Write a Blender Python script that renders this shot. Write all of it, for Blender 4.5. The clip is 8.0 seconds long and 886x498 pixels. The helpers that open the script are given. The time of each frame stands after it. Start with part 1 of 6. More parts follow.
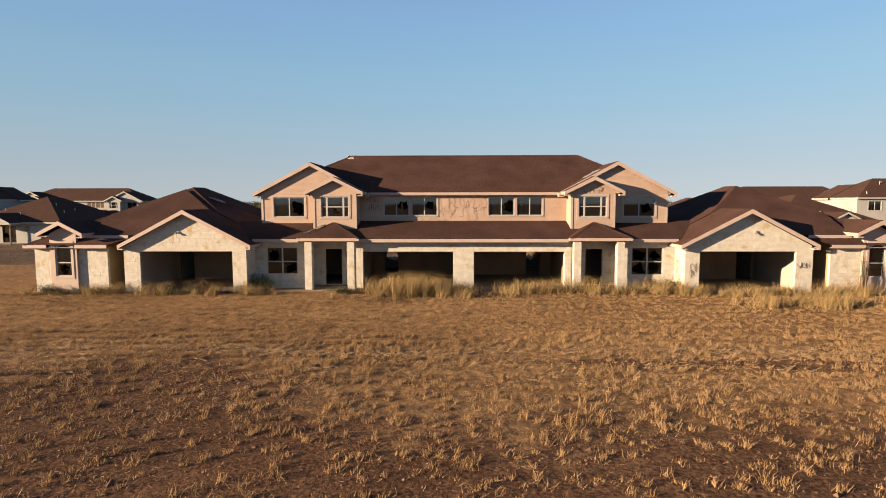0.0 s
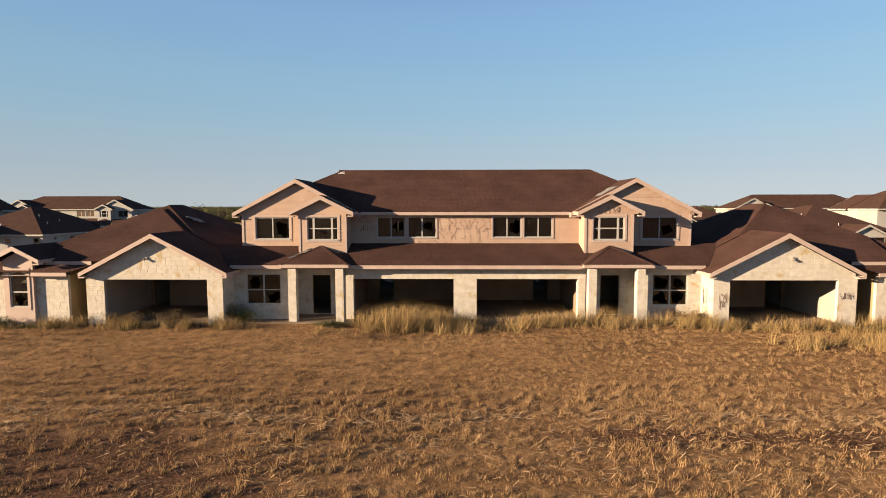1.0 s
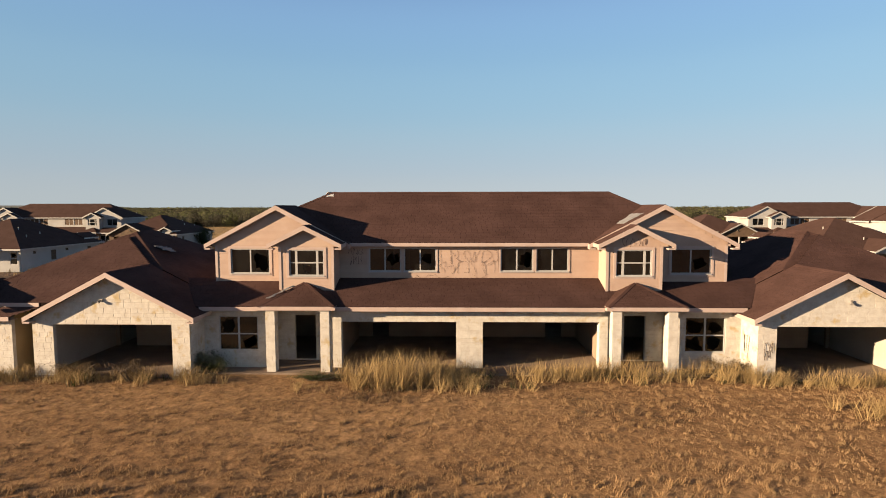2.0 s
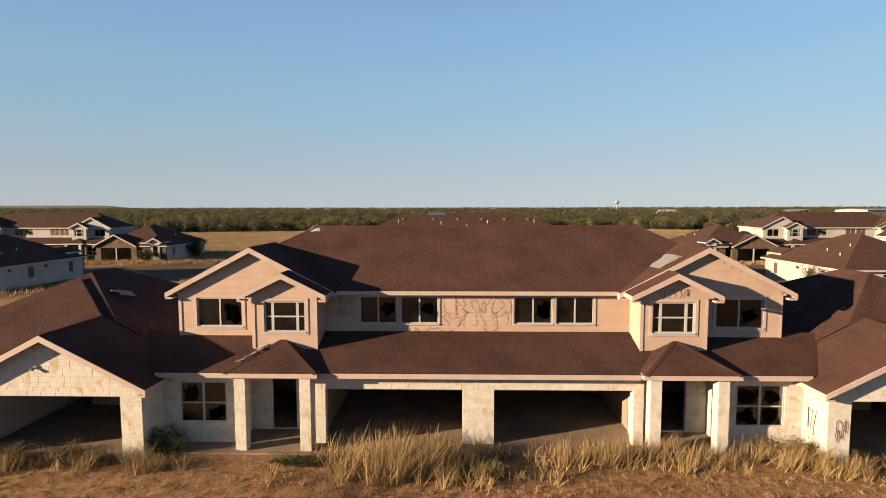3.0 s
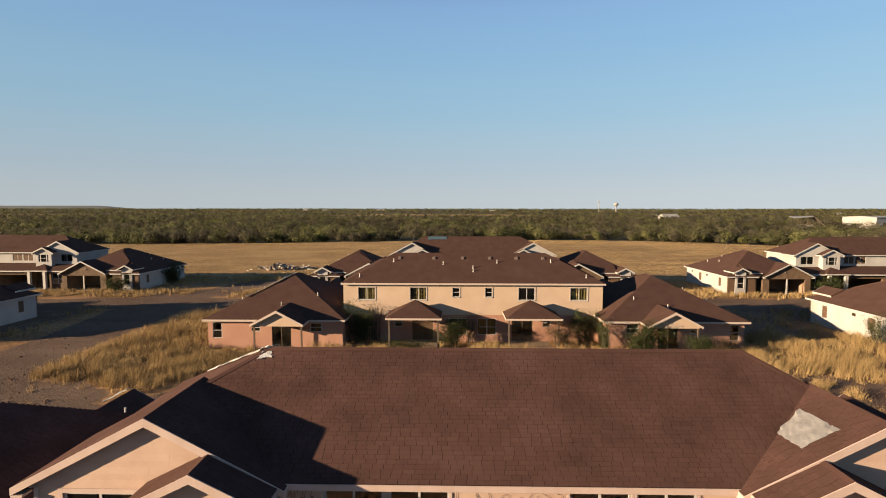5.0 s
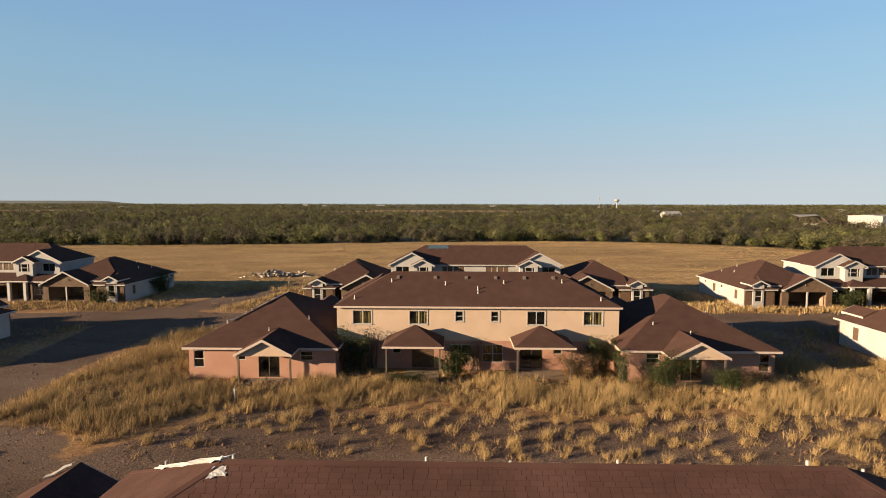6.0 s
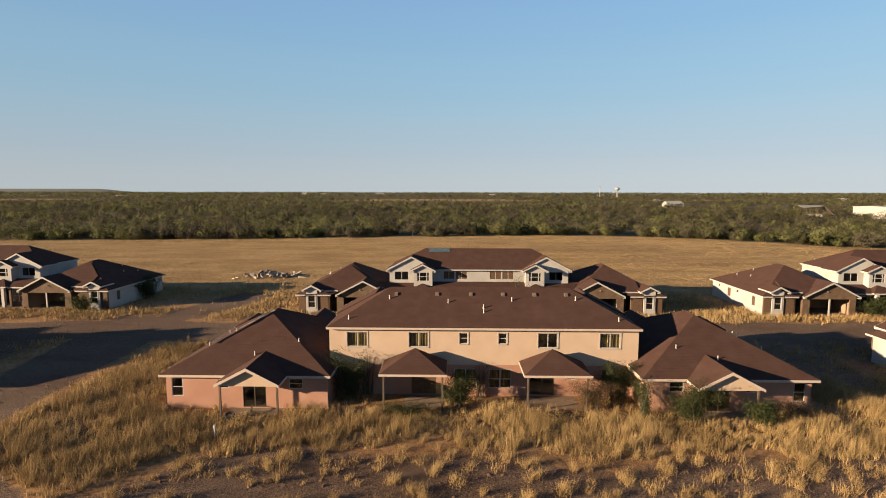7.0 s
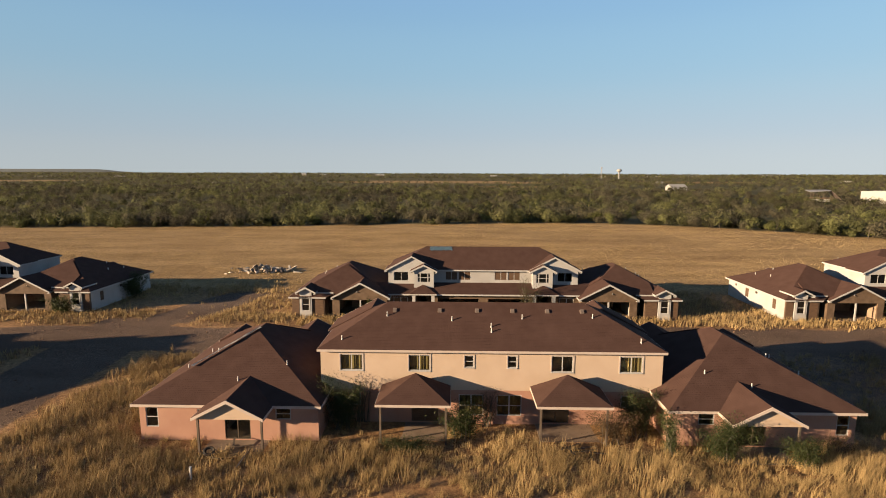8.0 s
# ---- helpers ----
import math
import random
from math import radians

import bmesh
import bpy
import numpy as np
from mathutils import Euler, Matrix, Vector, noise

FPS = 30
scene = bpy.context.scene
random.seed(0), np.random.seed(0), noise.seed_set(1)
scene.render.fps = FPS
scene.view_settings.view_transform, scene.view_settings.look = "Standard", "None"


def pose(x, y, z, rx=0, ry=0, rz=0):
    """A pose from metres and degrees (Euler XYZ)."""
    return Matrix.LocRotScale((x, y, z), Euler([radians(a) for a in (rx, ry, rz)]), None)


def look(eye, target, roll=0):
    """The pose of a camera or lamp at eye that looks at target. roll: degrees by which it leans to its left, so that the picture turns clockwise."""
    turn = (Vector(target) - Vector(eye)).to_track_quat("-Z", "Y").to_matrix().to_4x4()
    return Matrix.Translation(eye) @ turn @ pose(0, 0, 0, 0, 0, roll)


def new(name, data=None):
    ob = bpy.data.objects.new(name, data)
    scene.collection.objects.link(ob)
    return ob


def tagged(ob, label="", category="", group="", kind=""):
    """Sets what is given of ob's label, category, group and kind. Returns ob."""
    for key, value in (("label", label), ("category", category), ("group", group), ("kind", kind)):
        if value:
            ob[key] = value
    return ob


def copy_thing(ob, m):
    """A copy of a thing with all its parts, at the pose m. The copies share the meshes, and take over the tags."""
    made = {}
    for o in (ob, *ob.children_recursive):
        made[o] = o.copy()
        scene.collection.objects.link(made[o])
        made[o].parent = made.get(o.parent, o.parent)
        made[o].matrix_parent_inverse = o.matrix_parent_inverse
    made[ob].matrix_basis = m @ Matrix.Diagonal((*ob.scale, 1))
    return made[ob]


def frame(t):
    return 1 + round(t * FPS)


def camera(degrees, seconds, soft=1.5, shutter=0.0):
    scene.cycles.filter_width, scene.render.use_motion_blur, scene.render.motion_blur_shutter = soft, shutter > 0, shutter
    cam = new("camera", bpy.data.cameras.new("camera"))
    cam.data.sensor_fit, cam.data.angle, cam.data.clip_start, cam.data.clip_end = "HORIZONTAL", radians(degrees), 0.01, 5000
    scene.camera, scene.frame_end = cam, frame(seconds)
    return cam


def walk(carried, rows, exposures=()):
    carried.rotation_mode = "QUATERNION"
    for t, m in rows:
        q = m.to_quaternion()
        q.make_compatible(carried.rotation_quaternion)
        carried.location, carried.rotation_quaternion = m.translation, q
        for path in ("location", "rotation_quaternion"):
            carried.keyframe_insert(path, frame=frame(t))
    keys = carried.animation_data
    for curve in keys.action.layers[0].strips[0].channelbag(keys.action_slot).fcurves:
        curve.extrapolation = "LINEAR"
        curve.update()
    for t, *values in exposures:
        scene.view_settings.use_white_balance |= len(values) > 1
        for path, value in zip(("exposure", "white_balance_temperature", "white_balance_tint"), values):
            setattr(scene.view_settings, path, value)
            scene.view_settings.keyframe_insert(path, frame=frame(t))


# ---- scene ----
cam = camera(79.7, 8.0, 1.0)
PATH = [
    (0, (-0.441, -0.572, 4.651), (-0.482, 1.42, 4.481), -0.1),
    (0.5, (-0.427, 0.891, 5.054), (-0.469, 2.884, 4.892), -0.1),
    (1, (-0.447, 2.43, 5.548), (-0.49, 4.424, 5.391), -0.1),
    (1.5, (-0.484, 4.108, 6.176), (-0.528, 6.102, 6.02), -0.1),
    (3, (-0.735, 9.684, 8.526), (-0.782, 11.678, 8.37), -0.1),
    (3.5, (-0.882, 11.643, 9.36), (-0.926, 13.637, 9.209), -0.1),
    (4, (-1.032, 13.644, 10.248), (-1.075, 15.638, 10.095), 0.0),
    (4.5, (-1.172, 15.659, 11.105), (-1.213, 17.653, 10.952), 0.0),
    (6, (-1.574, 21.711, 13.713), (-1.615, 23.704, 13.541), 0.1),
    (6.5, (-1.724, 23.749, 14.556), (-1.764, 25.739, 14.363), 0.1),
    (7, (-1.894, 25.853, 15.437), (-1.933, 27.841, 15.22), 0.1),
    (7.5, (-2.056, 28.007, 16.326), (-2.095, 29.991, 16.078), 0.2),
    (8, (-2.199, 30.195, 17.189), (-2.239, 32.174, 16.901), 0.2),
]
walk(cam, [(t, look(eye, target, roll)) for t, eye, target, roll in PATH], [(0, 1.76, 7300, 14), (8, 1.76, 7300, 14)])

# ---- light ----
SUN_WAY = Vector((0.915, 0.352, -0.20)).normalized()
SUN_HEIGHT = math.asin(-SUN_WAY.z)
world = bpy.data.worlds.new("sky")
scene.world = world
world.use_nodes = True
wt = world.node_tree
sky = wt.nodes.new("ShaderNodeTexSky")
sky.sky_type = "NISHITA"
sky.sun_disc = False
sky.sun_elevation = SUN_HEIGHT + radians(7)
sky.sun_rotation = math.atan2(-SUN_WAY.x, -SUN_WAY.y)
sky.air_density, sky.dust_density, sky.ozone_density = 1.0, 0.3, 1.6
wt.nodes["Background"].inputs["Strength"].default_value = 0.050
calm = wt.nodes.new("ShaderNodeHueSaturation")
calm.inputs["Saturation"].default_value = 0.80
wt.links.new(sky.outputs[0], calm.inputs["Color"])
# clear dry air: pale haze on the horizon, deepening to blue overhead
way, height, air, clear_air = (wt.nodes.new(k) for k in ("ShaderNodeTexCoord", "ShaderNodeSeparateXYZ", "ShaderNodeValToRGB", "ShaderNodeMix"))
wt.links.new(way.outputs["Generated"], height.inputs[0])
wt.links.new(height.outputs[2], air.inputs[0])
bands = ((0.0, (0.340, 0.432, 0.505)), (0.06, (0.300, 0.408, 0.510)), (0.15, (0.232, 0.400, 0.548)), (0.25, (0.184, 0.370, 0.570)),
         (0.36, (0.145, 0.300, 0.540)), (0.60, (0.060, 0.138, 0.300)), (1.0, (0.018, 0.045, 0.125)))
air.color_ramp.interpolation = "CARDINAL"
while len(air.color_ramp.elements) < len(bands):
    air.color_ramp.elements.new(0.5)
for e, (at, tone) in zip(air.color_ramp.elements, bands):
    e.position, e.color = at, (*tone, 1)
bright = wt.nodes.new("ShaderNodeVectorMath")
bright.operation = "SCALE"
# darkest at a right angle to the sun, lighter away from it
away = wt.nodes.new("ShaderNodeMath")
away.operation, away.inputs[1].default_value, away.inputs[2].default_value = "MULTIPLY_ADD", 1.33, 7.8
wt.links.new(height.outputs[0], away.inputs[0])
wt.links.new(away.outputs[0], bright.inputs["Scale"])
wt.links.new(air.outputs[0], bright.inputs[0])
clear_air.data_type, clear_air.inputs[0].default_value = "RGBA", 0.95
wt.links.new(calm.outputs[0], clear_air.inputs[6])
wt.links.new(bright.outputs[0], clear_air.inputs[7])
wt.links.new(clear_air.outputs[2], wt.nodes["Background"].inputs["Color"])
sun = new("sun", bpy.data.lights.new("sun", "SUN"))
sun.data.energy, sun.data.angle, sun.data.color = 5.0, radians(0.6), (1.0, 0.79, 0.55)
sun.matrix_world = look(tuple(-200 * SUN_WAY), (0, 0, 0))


# ---- materials ----
ALBEDO_SCALE = 0.78  # dims every base colour to deepen shade; exposure is raised to match


def surface(name, dark, light, scale=3.0, rough=0.85, bump=0.3, grain=40.0, patch=None, patch_at=0.6,
            pieces=0.0, spread=0.5, leaf=0.0, metal=0.0, stretch=(1, 1, 1), trees=0.0, gloss=0.25):
    """A worn surface: two noises in metres, an optional stain colour, a shift from piece to piece."""
    dark, light = [tuple(ALBEDO_SCALE * k for k in c) for c in (dark, light)]
    patch = patch and tuple(ALBEDO_SCALE * k for k in patch)
    m = bpy.data.materials.new(name)
    m.use_nodes = True
    nt = m.node_tree
    N, L = nt.nodes, nt.links
    b = N["Principled BSDF"]
    geo = N.new("ShaderNodeNewGeometry")
    vm = N.new("ShaderNodeVectorMath")
    vm.operation = "MULTIPLY"
    vm.inputs[1].default_value = stretch
    L.new(geo.outputs["Position"], vm.inputs[0])
    big, small = N.new("ShaderNodeTexNoise"), N.new("ShaderNodeTexNoise")
    for n, s, d in ((big, scale, 5), (small, grain, 3)):
        n.inputs["Scale"].default_value, n.inputs["Detail"].default_value = s, d
        L.new(vm.outputs[0], n.inputs["Vector"])
    add = N.new("ShaderNodeMath")
    add.operation = "MULTIPLY_ADD"
    add.inputs[1].default_value = 0.45
    L.new(small.outputs[0], add.inputs[0])
    L.new(big.outputs[0], add.inputs[2])
    ramp = N.new("ShaderNodeMapRange")
    ramp.inputs[1].default_value, ramp.inputs[2].default_value = 0.72 - spread / 2, 0.72 + spread / 2
    if pieces:
        info = N.new("ShaderNodeObjectInfo")
        s1 = N.new("ShaderNodeMath")
        s1.operation = "ADD"
        L.new(info.outputs["Random"], s1.inputs[0])
        L.new(geo.outputs["Random Per Island"], s1.inputs[1])
        s2 = N.new("ShaderNodeMath")
        s2.operation = "FRACT"
        L.new(s1.outputs[0], s2.inputs[0])
        s3 = N.new("ShaderNodeMath")
        s3.operation = "MULTIPLY_ADD"
        s3.inputs[1].default_value = pieces
        L.new(s2.outputs[0], s3.inputs[0])
        s4 = N.new("ShaderNodeMath")
        s4.operation = "SUBTRACT"
        s4.inputs[1].default_value = pieces / 2
        L.new(add.outputs[0], s4.inputs[0])
        L.new(s4.outputs[0], s3.inputs[2])
        L.new(s3.outputs[0], ramp.inputs[0])
    else:
        L.new(add.outputs[0], ramp.inputs[0])
    mix = N.new("ShaderNodeMix")
    mix.data_type = "RGBA"
    mix.inputs[6].default_value, mix.inputs[7].default_value = (*dark, 1), (*light, 1)
    L.new(ramp.outputs[0], mix.inputs[0])
    colour = mix.outputs[2]
    if patch:
        pn = N.new("ShaderNodeTexNoise")
        pn.inputs["Scale"].default_value, pn.inputs["Detail"].default_value = scale * 0.45, 6
        L.new(geo.outputs["Position"], pn.inputs["Vector"])
        pr = N.new("ShaderNodeMapRange")
        pr.inputs[1].default_value, pr.inputs[2].default_value = patch_at - 0.04, patch_at + 0.08
        L.new(pn.outputs[0], pr.inputs[0])
        pm = N.new("ShaderNodeMix")
        pm.data_type = "RGBA"
        pm.inputs[7].default_value = (*patch, 1)
        L.new(pr.outputs[0], pm.inputs[0])
        L.new(colour, pm.inputs[6])
        colour = pm.outputs[2]
    if trees:
        own, span_of, lift = N.new("ShaderNodeAttribute"), N.new("ShaderNodeMapRange"), N.new("ShaderNodeVectorMath")
        own.attribute_name = "tone"
        span_of.inputs[3].default_value, span_of.inputs[4].default_value = 1 - trees, 1 + trees
        L.new(own.outputs["Fac"], span_of.inputs[0])
        lift.operation = "SCALE"
        L.new(colour, lift.inputs[0])
        L.new(span_of.outputs[0], lift.inputs["Scale"])
        colour = lift.outputs[0]
    L.new(colour, b.inputs["Base Color"])
    b.inputs["Roughness"].default_value, b.inputs["Metallic"].default_value = rough, metal
    b.inputs["Specular IOR Level"].default_value = gloss
    if bump:
        bp = N.new("ShaderNodeBump")
        bp.inputs["Strength"].default_value, bp.inputs["Distance"].default_value = bump, 0.02
        L.new(add.outputs[0], bp.inputs["Height"])
        L.new(bp.outputs[0], b.inputs["Normal"])
    if leaf:
        tr = N.new("ShaderNodeBsdfTranslucent")
        L.new(colour, tr.inputs["Color"])
        ms = N.new("ShaderNodeMixShader")
        ms.inputs[0].default_value = leaf
        L.new(b.outputs[0], ms.inputs[1])
        L.new(tr.outputs[0], ms.inputs[2])
        L.new(ms.outputs[0], N["Material Output"].inputs["Surface"])
    return m


def shingle_texture(name, dark, light):
    """Asphalt shingles for roofs seen from afar: courses and tabs as fine relief."""
    m = surface(name, dark, light, 1.2, 0.92, 0.0, 30.0, spread=0.9, gloss=0.04)
    nt = m.node_tree
    N, L = nt.nodes, nt.links
    geo = N.new("ShaderNodeNewGeometry")
    noise_node = N.new("ShaderNodeTexNoise")
    noise_node.inputs["Scale"].default_value = 0.9
    L.new(geo.outputs["Position"], noise_node.inputs["Vector"])
    wave = N.new("ShaderNodeTexWave")
    wave.wave_type, wave.bands_direction, wave.wave_profile = "BANDS", "Z", "SAW"
    wave.inputs["Scale"].default_value = 4.6
    wave.inputs["Distortion"].default_value = 0.15
    L.new(geo.outputs["Position"], wave.inputs["Vector"])
    bp = N.new("ShaderNodeBump")
    bp.inputs["Strength"].default_value, bp.inputs["Distance"].default_value = 0.5, 0.02
    L.new(wave.outputs[0], bp.inputs["Height"])
    L.new(bp.outputs[0], N["Principled BSDF"].inputs["Normal"])
    return m


def pane_glass(name, index, clarity=1.0):
    """Dusty window glass: see-through but tinted dark for the shade of the rooms behind, with a film of dirt and a
    clear reflection.
    """
    m = bpy.data.materials.new(name)
    m.use_nodes = True
    N, L = m.node_tree.nodes, m.node_tree.links
    clear, gloss, film = N.new("ShaderNodeBsdfTransparent"), N.new("ShaderNodeBsdfGlossy"), N.new("ShaderNodeBsdfDiffuse")
    dust, mix, fres, spots, geo = N.new("ShaderNodeMixShader"), N.new("ShaderNodeMixShader"), N.new("ShaderNodeFresnel"), N.new("ShaderNodeTexNoise"), N.new("ShaderNodeNewGeometry")
    # dark see-through colour stands in for the dimness of the rooms
    clear.inputs[0].default_value = (0.16 * clarity, 0.178 * clarity, 0.178 * clarity, 1)
    film.inputs[0].default_value = (0.034, 0.035, 0.032, 1)
    gloss.inputs["Roughness"].default_value = 0.03
    fres.inputs[0].default_value = index
    spots.inputs["Scale"].default_value = 2.2
    L.new(geo.outputs["Position"], spots.inputs["Vector"])
    amount = N.new("ShaderNodeMapRange")
    amount.inputs[1].default_value, amount.inputs[2].default_value, amount.inputs[3].default_value, amount.inputs[4].default_value = 0.3, 0.7, 0.04, 0.24
    L.new(spots.outputs[0], amount.inputs[0])
    L.new(amount.outputs[0], dust.inputs[0])
    L.new(clear.outputs[0], dust.inputs[1])
    L.new(film.outputs[0], dust.inputs[2])
    L.new(fres.outputs[0], mix.inputs[0])
    L.new(dust.outputs[0], mix.inputs[1])
    L.new(gloss.outputs[0], mix.inputs[2])
    L.new(mix.outputs[0], N["Material Output"].inputs["Surface"])
    return m


SHINGLE = surface("brown_asphalt_shingle", (0.041, 0.0225, 0.0188), (0.106, 0.059, 0.050), 0.7, 0.95, 0.5, 60, pieces=0.14, spread=0.9, gloss=0.04)
UNDERLAY = surface("dark_roof_felt", (0.012, 0.007, 0.006), (0.022, 0.013, 0.010), 2, 0.95, 0.3, 40, gloss=0.04)
ROOFING = shingle_texture("brown_roofing", (0.050, 0.028, 0.023), (0.086, 0.051, 0.042))
TRIM_PINK = surface("pink_beige_paint", (0.395, 0.302, 0.262), (0.475, 0.377, 0.337), 2, 0.6, 0.1, 30)
TRIM_WHITE = surface("white_paint", (0.335, 0.325, 0.308), (0.420, 0.412, 0.396), 2, 0.6, 0.1, 30)
TRIM_CREAM = surface("cream_paint", (0.418, 0.341, 0.290), (0.475, 0.401, 0.347), 2, 0.6, 0.1, 30)
SIDING_PEACH = surface("peach_siding", (0.385, 0.272, 0.216), (0.462, 0.340, 0.270), 1.5, 0.7, 0.15, 30, pieces=0.18)
STUCCO_PEACH = surface("peach_stucco", (0.425, 0.320, 0.238), (0.485, 0.375, 0.284), 0.8, 0.9, 0.3, 60)
STUCCO_OCHRE = surface("ochre_stucco", (0.30, 0.215, 0.115), (0.37, 0.28, 0.16), 0.8, 0.9, 0.3, 60)
STUCCO_PINK = surface("pink_stucco", (0.316, 0.167, 0.121), (0.390, 0.226, 0.164), 0.6, 0.9, 0.3, 60)
STUCCO_WHITE = surface("white_stucco", (0.305, 0.296, 0.282), (0.400, 0.394, 0.382), 0.5, 0.9, 0.3, 60)
STONE = surface("limestone", (0.41, 0.375, 0.325), (0.61, 0.58, 0.525), 4.5, 0.9, 0.6, 25, patch=(0.42, 0.33, 0.19), patch_at=0.62, pieces=0.2, spread=0.75)
MORTAR = surface("pale_mortar", (0.44, 0.41, 0.36), (0.60, 0.57, 0.51), 4, 0.95, 0.4, 60)
SHEATHING = surface("weathered_sheathing", (0.072, 0.047, 0.030), (0.144, 0.097, 0.065), 1.5, 0.9, 0.3, 30)
# room shade is mixed into this darker drywall; the next is its sunlit copy
DRYWALL = surface("stained_shaded_drywall", (0.235, 0.158, 0.110), (0.350, 0.250, 0.180), 0.7, 0.9, 0.1, 20)
DRYWALL_SUNLIT = surface("sunlit_drywall", (0.331, 0.302, 0.266), (0.432, 0.403, 0.360), 0.7, 0.9, 0.1, 20)
CONCRETE = surface("dusty_concrete", (0.150, 0.105, 0.076), (0.260, 0.195, 0.145), 1.0, 0.9, 0.2, 40)
FRAME_WHITE = surface("white_window_vinyl", (0.36, 0.355, 0.345), (0.43, 0.425, 0.415), 3, 0.5, 0.0, 30)
FRAME_BRONZE = surface("bronze_window_frame", (0.072, 0.054, 0.040), (0.101, 0.079, 0.058), 3, 0.5, 0.0, 30)
BOARD = surface("plywood_board", (0.070, 0.040, 0.024), (0.125, 0.076, 0.047), 2, 0.8, 0.2, 20, stretch=(1, 1, 6))
GLASS = pane_glass("dusty_pane_glass", 2.0)
GLASS_COATED = pane_glass("thin_pane_glass", 2.2, 2.6)
WOOD = surface("grey_weathered_wood", (0.060, 0.044, 0.032), (0.135, 0.104, 0.080), 2, 0.85, 0.3, 30, stretch=(6, 6, 1))
PIPE = surface("white_plastic_pipe", (0.446, 0.432, 0.403), (0.533, 0.518, 0.490), 3, 0.5, 0.0, 30)
VENT = surface("brown_vent_metal", (0.115, 0.086, 0.072), (0.173, 0.137, 0.115), 3, 0.6, 0.0, 30)
TARP_GREY = surface("torn_grey_underlay", (0.175, 0.172, 0.170), (0.275, 0.273, 0.270), 2.5, 0.6, 0.5, 12)
TARP_WHITE = surface("torn_white_underlay", (0.34, 0.335, 0.325), (0.52, 0.515, 0.50), 2.5, 0.6, 0.5, 12)
TARP_BLUE = surface("faded_blue_tarp", (0.043, 0.079, 0.108), (0.072, 0.122, 0.158), 2.5, 0.6, 0.5, 12)
PAINT_BLACK = surface("faded_black_spray_paint", (0.050, 0.032, 0.026), (0.137, 0.083, 0.061), 6, 0.7, 0.0, 40)
LAMP_METAL = surface("pale_lamp_metal", (0.324, 0.302, 0.274), (0.432, 0.410, 0.374), 6, 0.4, 0.0, 40, metal=0.5)
RUBBLE = surface("rubble", (0.20, 0.155, 0.12), (0.50, 0.44, 0.36), 2, 0.9, 0.4, 20, pieces=0.9)
DRY_GRASS = surface("dry_straw_grass", (0.175, 0.114, 0.050), (0.475, 0.338, 0.162), 0.25, 0.8, 0.0, 4, pieces=0.5, spread=0.9, leaf=0.08, gloss=0.12)
STUBBLE = surface("short_dead_grass", (0.215, 0.132, 0.066), (0.430, 0.278, 0.145), 0.3, 0.85, 0.0, 4, pieces=0.6, spread=0.9, leaf=0.08, gloss=0.1)
GREEN_LEAF = surface("green_leaves", (0.020, 0.030, 0.009), (0.062, 0.076, 0.021), 0.8, 0.6, 0.0, 6, pieces=0.6, spread=0.9, leaf=0.3)
DRY_LEAF = surface("brown_dry_leaves", (0.050, 0.032, 0.016), (0.137, 0.090, 0.043), 0.8, 0.7, 0.0, 6, pieces=0.6, spread=0.9, leaf=0.25)
WOODLAND = surface("mesquite_leaves", (0.056, 0.060, 0.022), (0.140, 0.142, 0.055), 0.07, 0.75, 0.0, 0.3, pieces=0.25, spread=0.6, leaf=0.4, patch=(0.060, 0.050, 0.033), patch_at=0.56, trees=0.7)
FRESH_LEAF = surface("yellow_green_leaves", (0.062, 0.068, 0.020), (0.135, 0.140, 0.045), 0.1, 0.7, 0.0, 0.6, pieces=0.3, spread=0.7, leaf=0.4, trees=0.5)
CURTAIN = surface("olive_curtain_cloth", (0.22, 0.165, 0.06), (0.36, 0.28, 0.12), 1.2, 0.9, 0.2, 12)
# distance haze is painted into this blue-grey base colour
RISE = surface("haze_tinted_far_brush", (0.085, 0.10, 0.105), (0.12, 0.135, 0.135), 0.01, 0.95, 0.0, 0.05)
TWIGS = surface("grey_brown_twigs", (0.048, 0.043, 0.026), (0.105, 0.093, 0.057), 0.09, 0.85, 0.0, 0.6, pieces=0.3, spread=0.7, leaf=0.3, trees=0.5)
CLOD = surface("earth_clods", (0.070, 0.040, 0.026), (0.200, 0.120, 0.078), 1.2, 0.95, 0.3, 20, pieces=0.6, spread=0.9)
BARK = surface("grey_bark", (0.072, 0.058, 0.043), (0.144, 0.119, 0.094), 3, 0.9, 0.3, 20)
STRAW = surface("pale_flat_straw", (0.28, 0.18, 0.095), (0.48, 0.345, 0.21), 0.6, 0.85, 0.0, 6, pieces=0.5, spread=0.9)
STEEL_WHITE = surface("white_sheet_metal", (0.291, 0.285, 0.271), (0.355, 0.350, 0.331), 0.1, 0.6, 0.1, 2)


# ---- mesh helpers ----
def box(bm, x0, x1, y0, y1, z0, z1):
    x0, x1, y0, y1 = min(x0, x1), max(x0, x1), min(y0, y1), max(y0, y1)
    v = [bm.verts.new(p) for p in ((x0, y0, z0), (x1, y0, z0), (x1, y1, z0), (x0, y1, z0),
                                   (x0, y0, z1), (x1, y0, z1), (x1, y1, z1), (x0, y1, z1))]
    for f in ((3, 2, 1, 0), (4, 5, 6, 7), (0, 1, 5, 4), (1, 2, 6, 5), (2, 3, 7, 6), (3, 0, 4, 7)):
        bm.faces.new([v[i] for i in f])


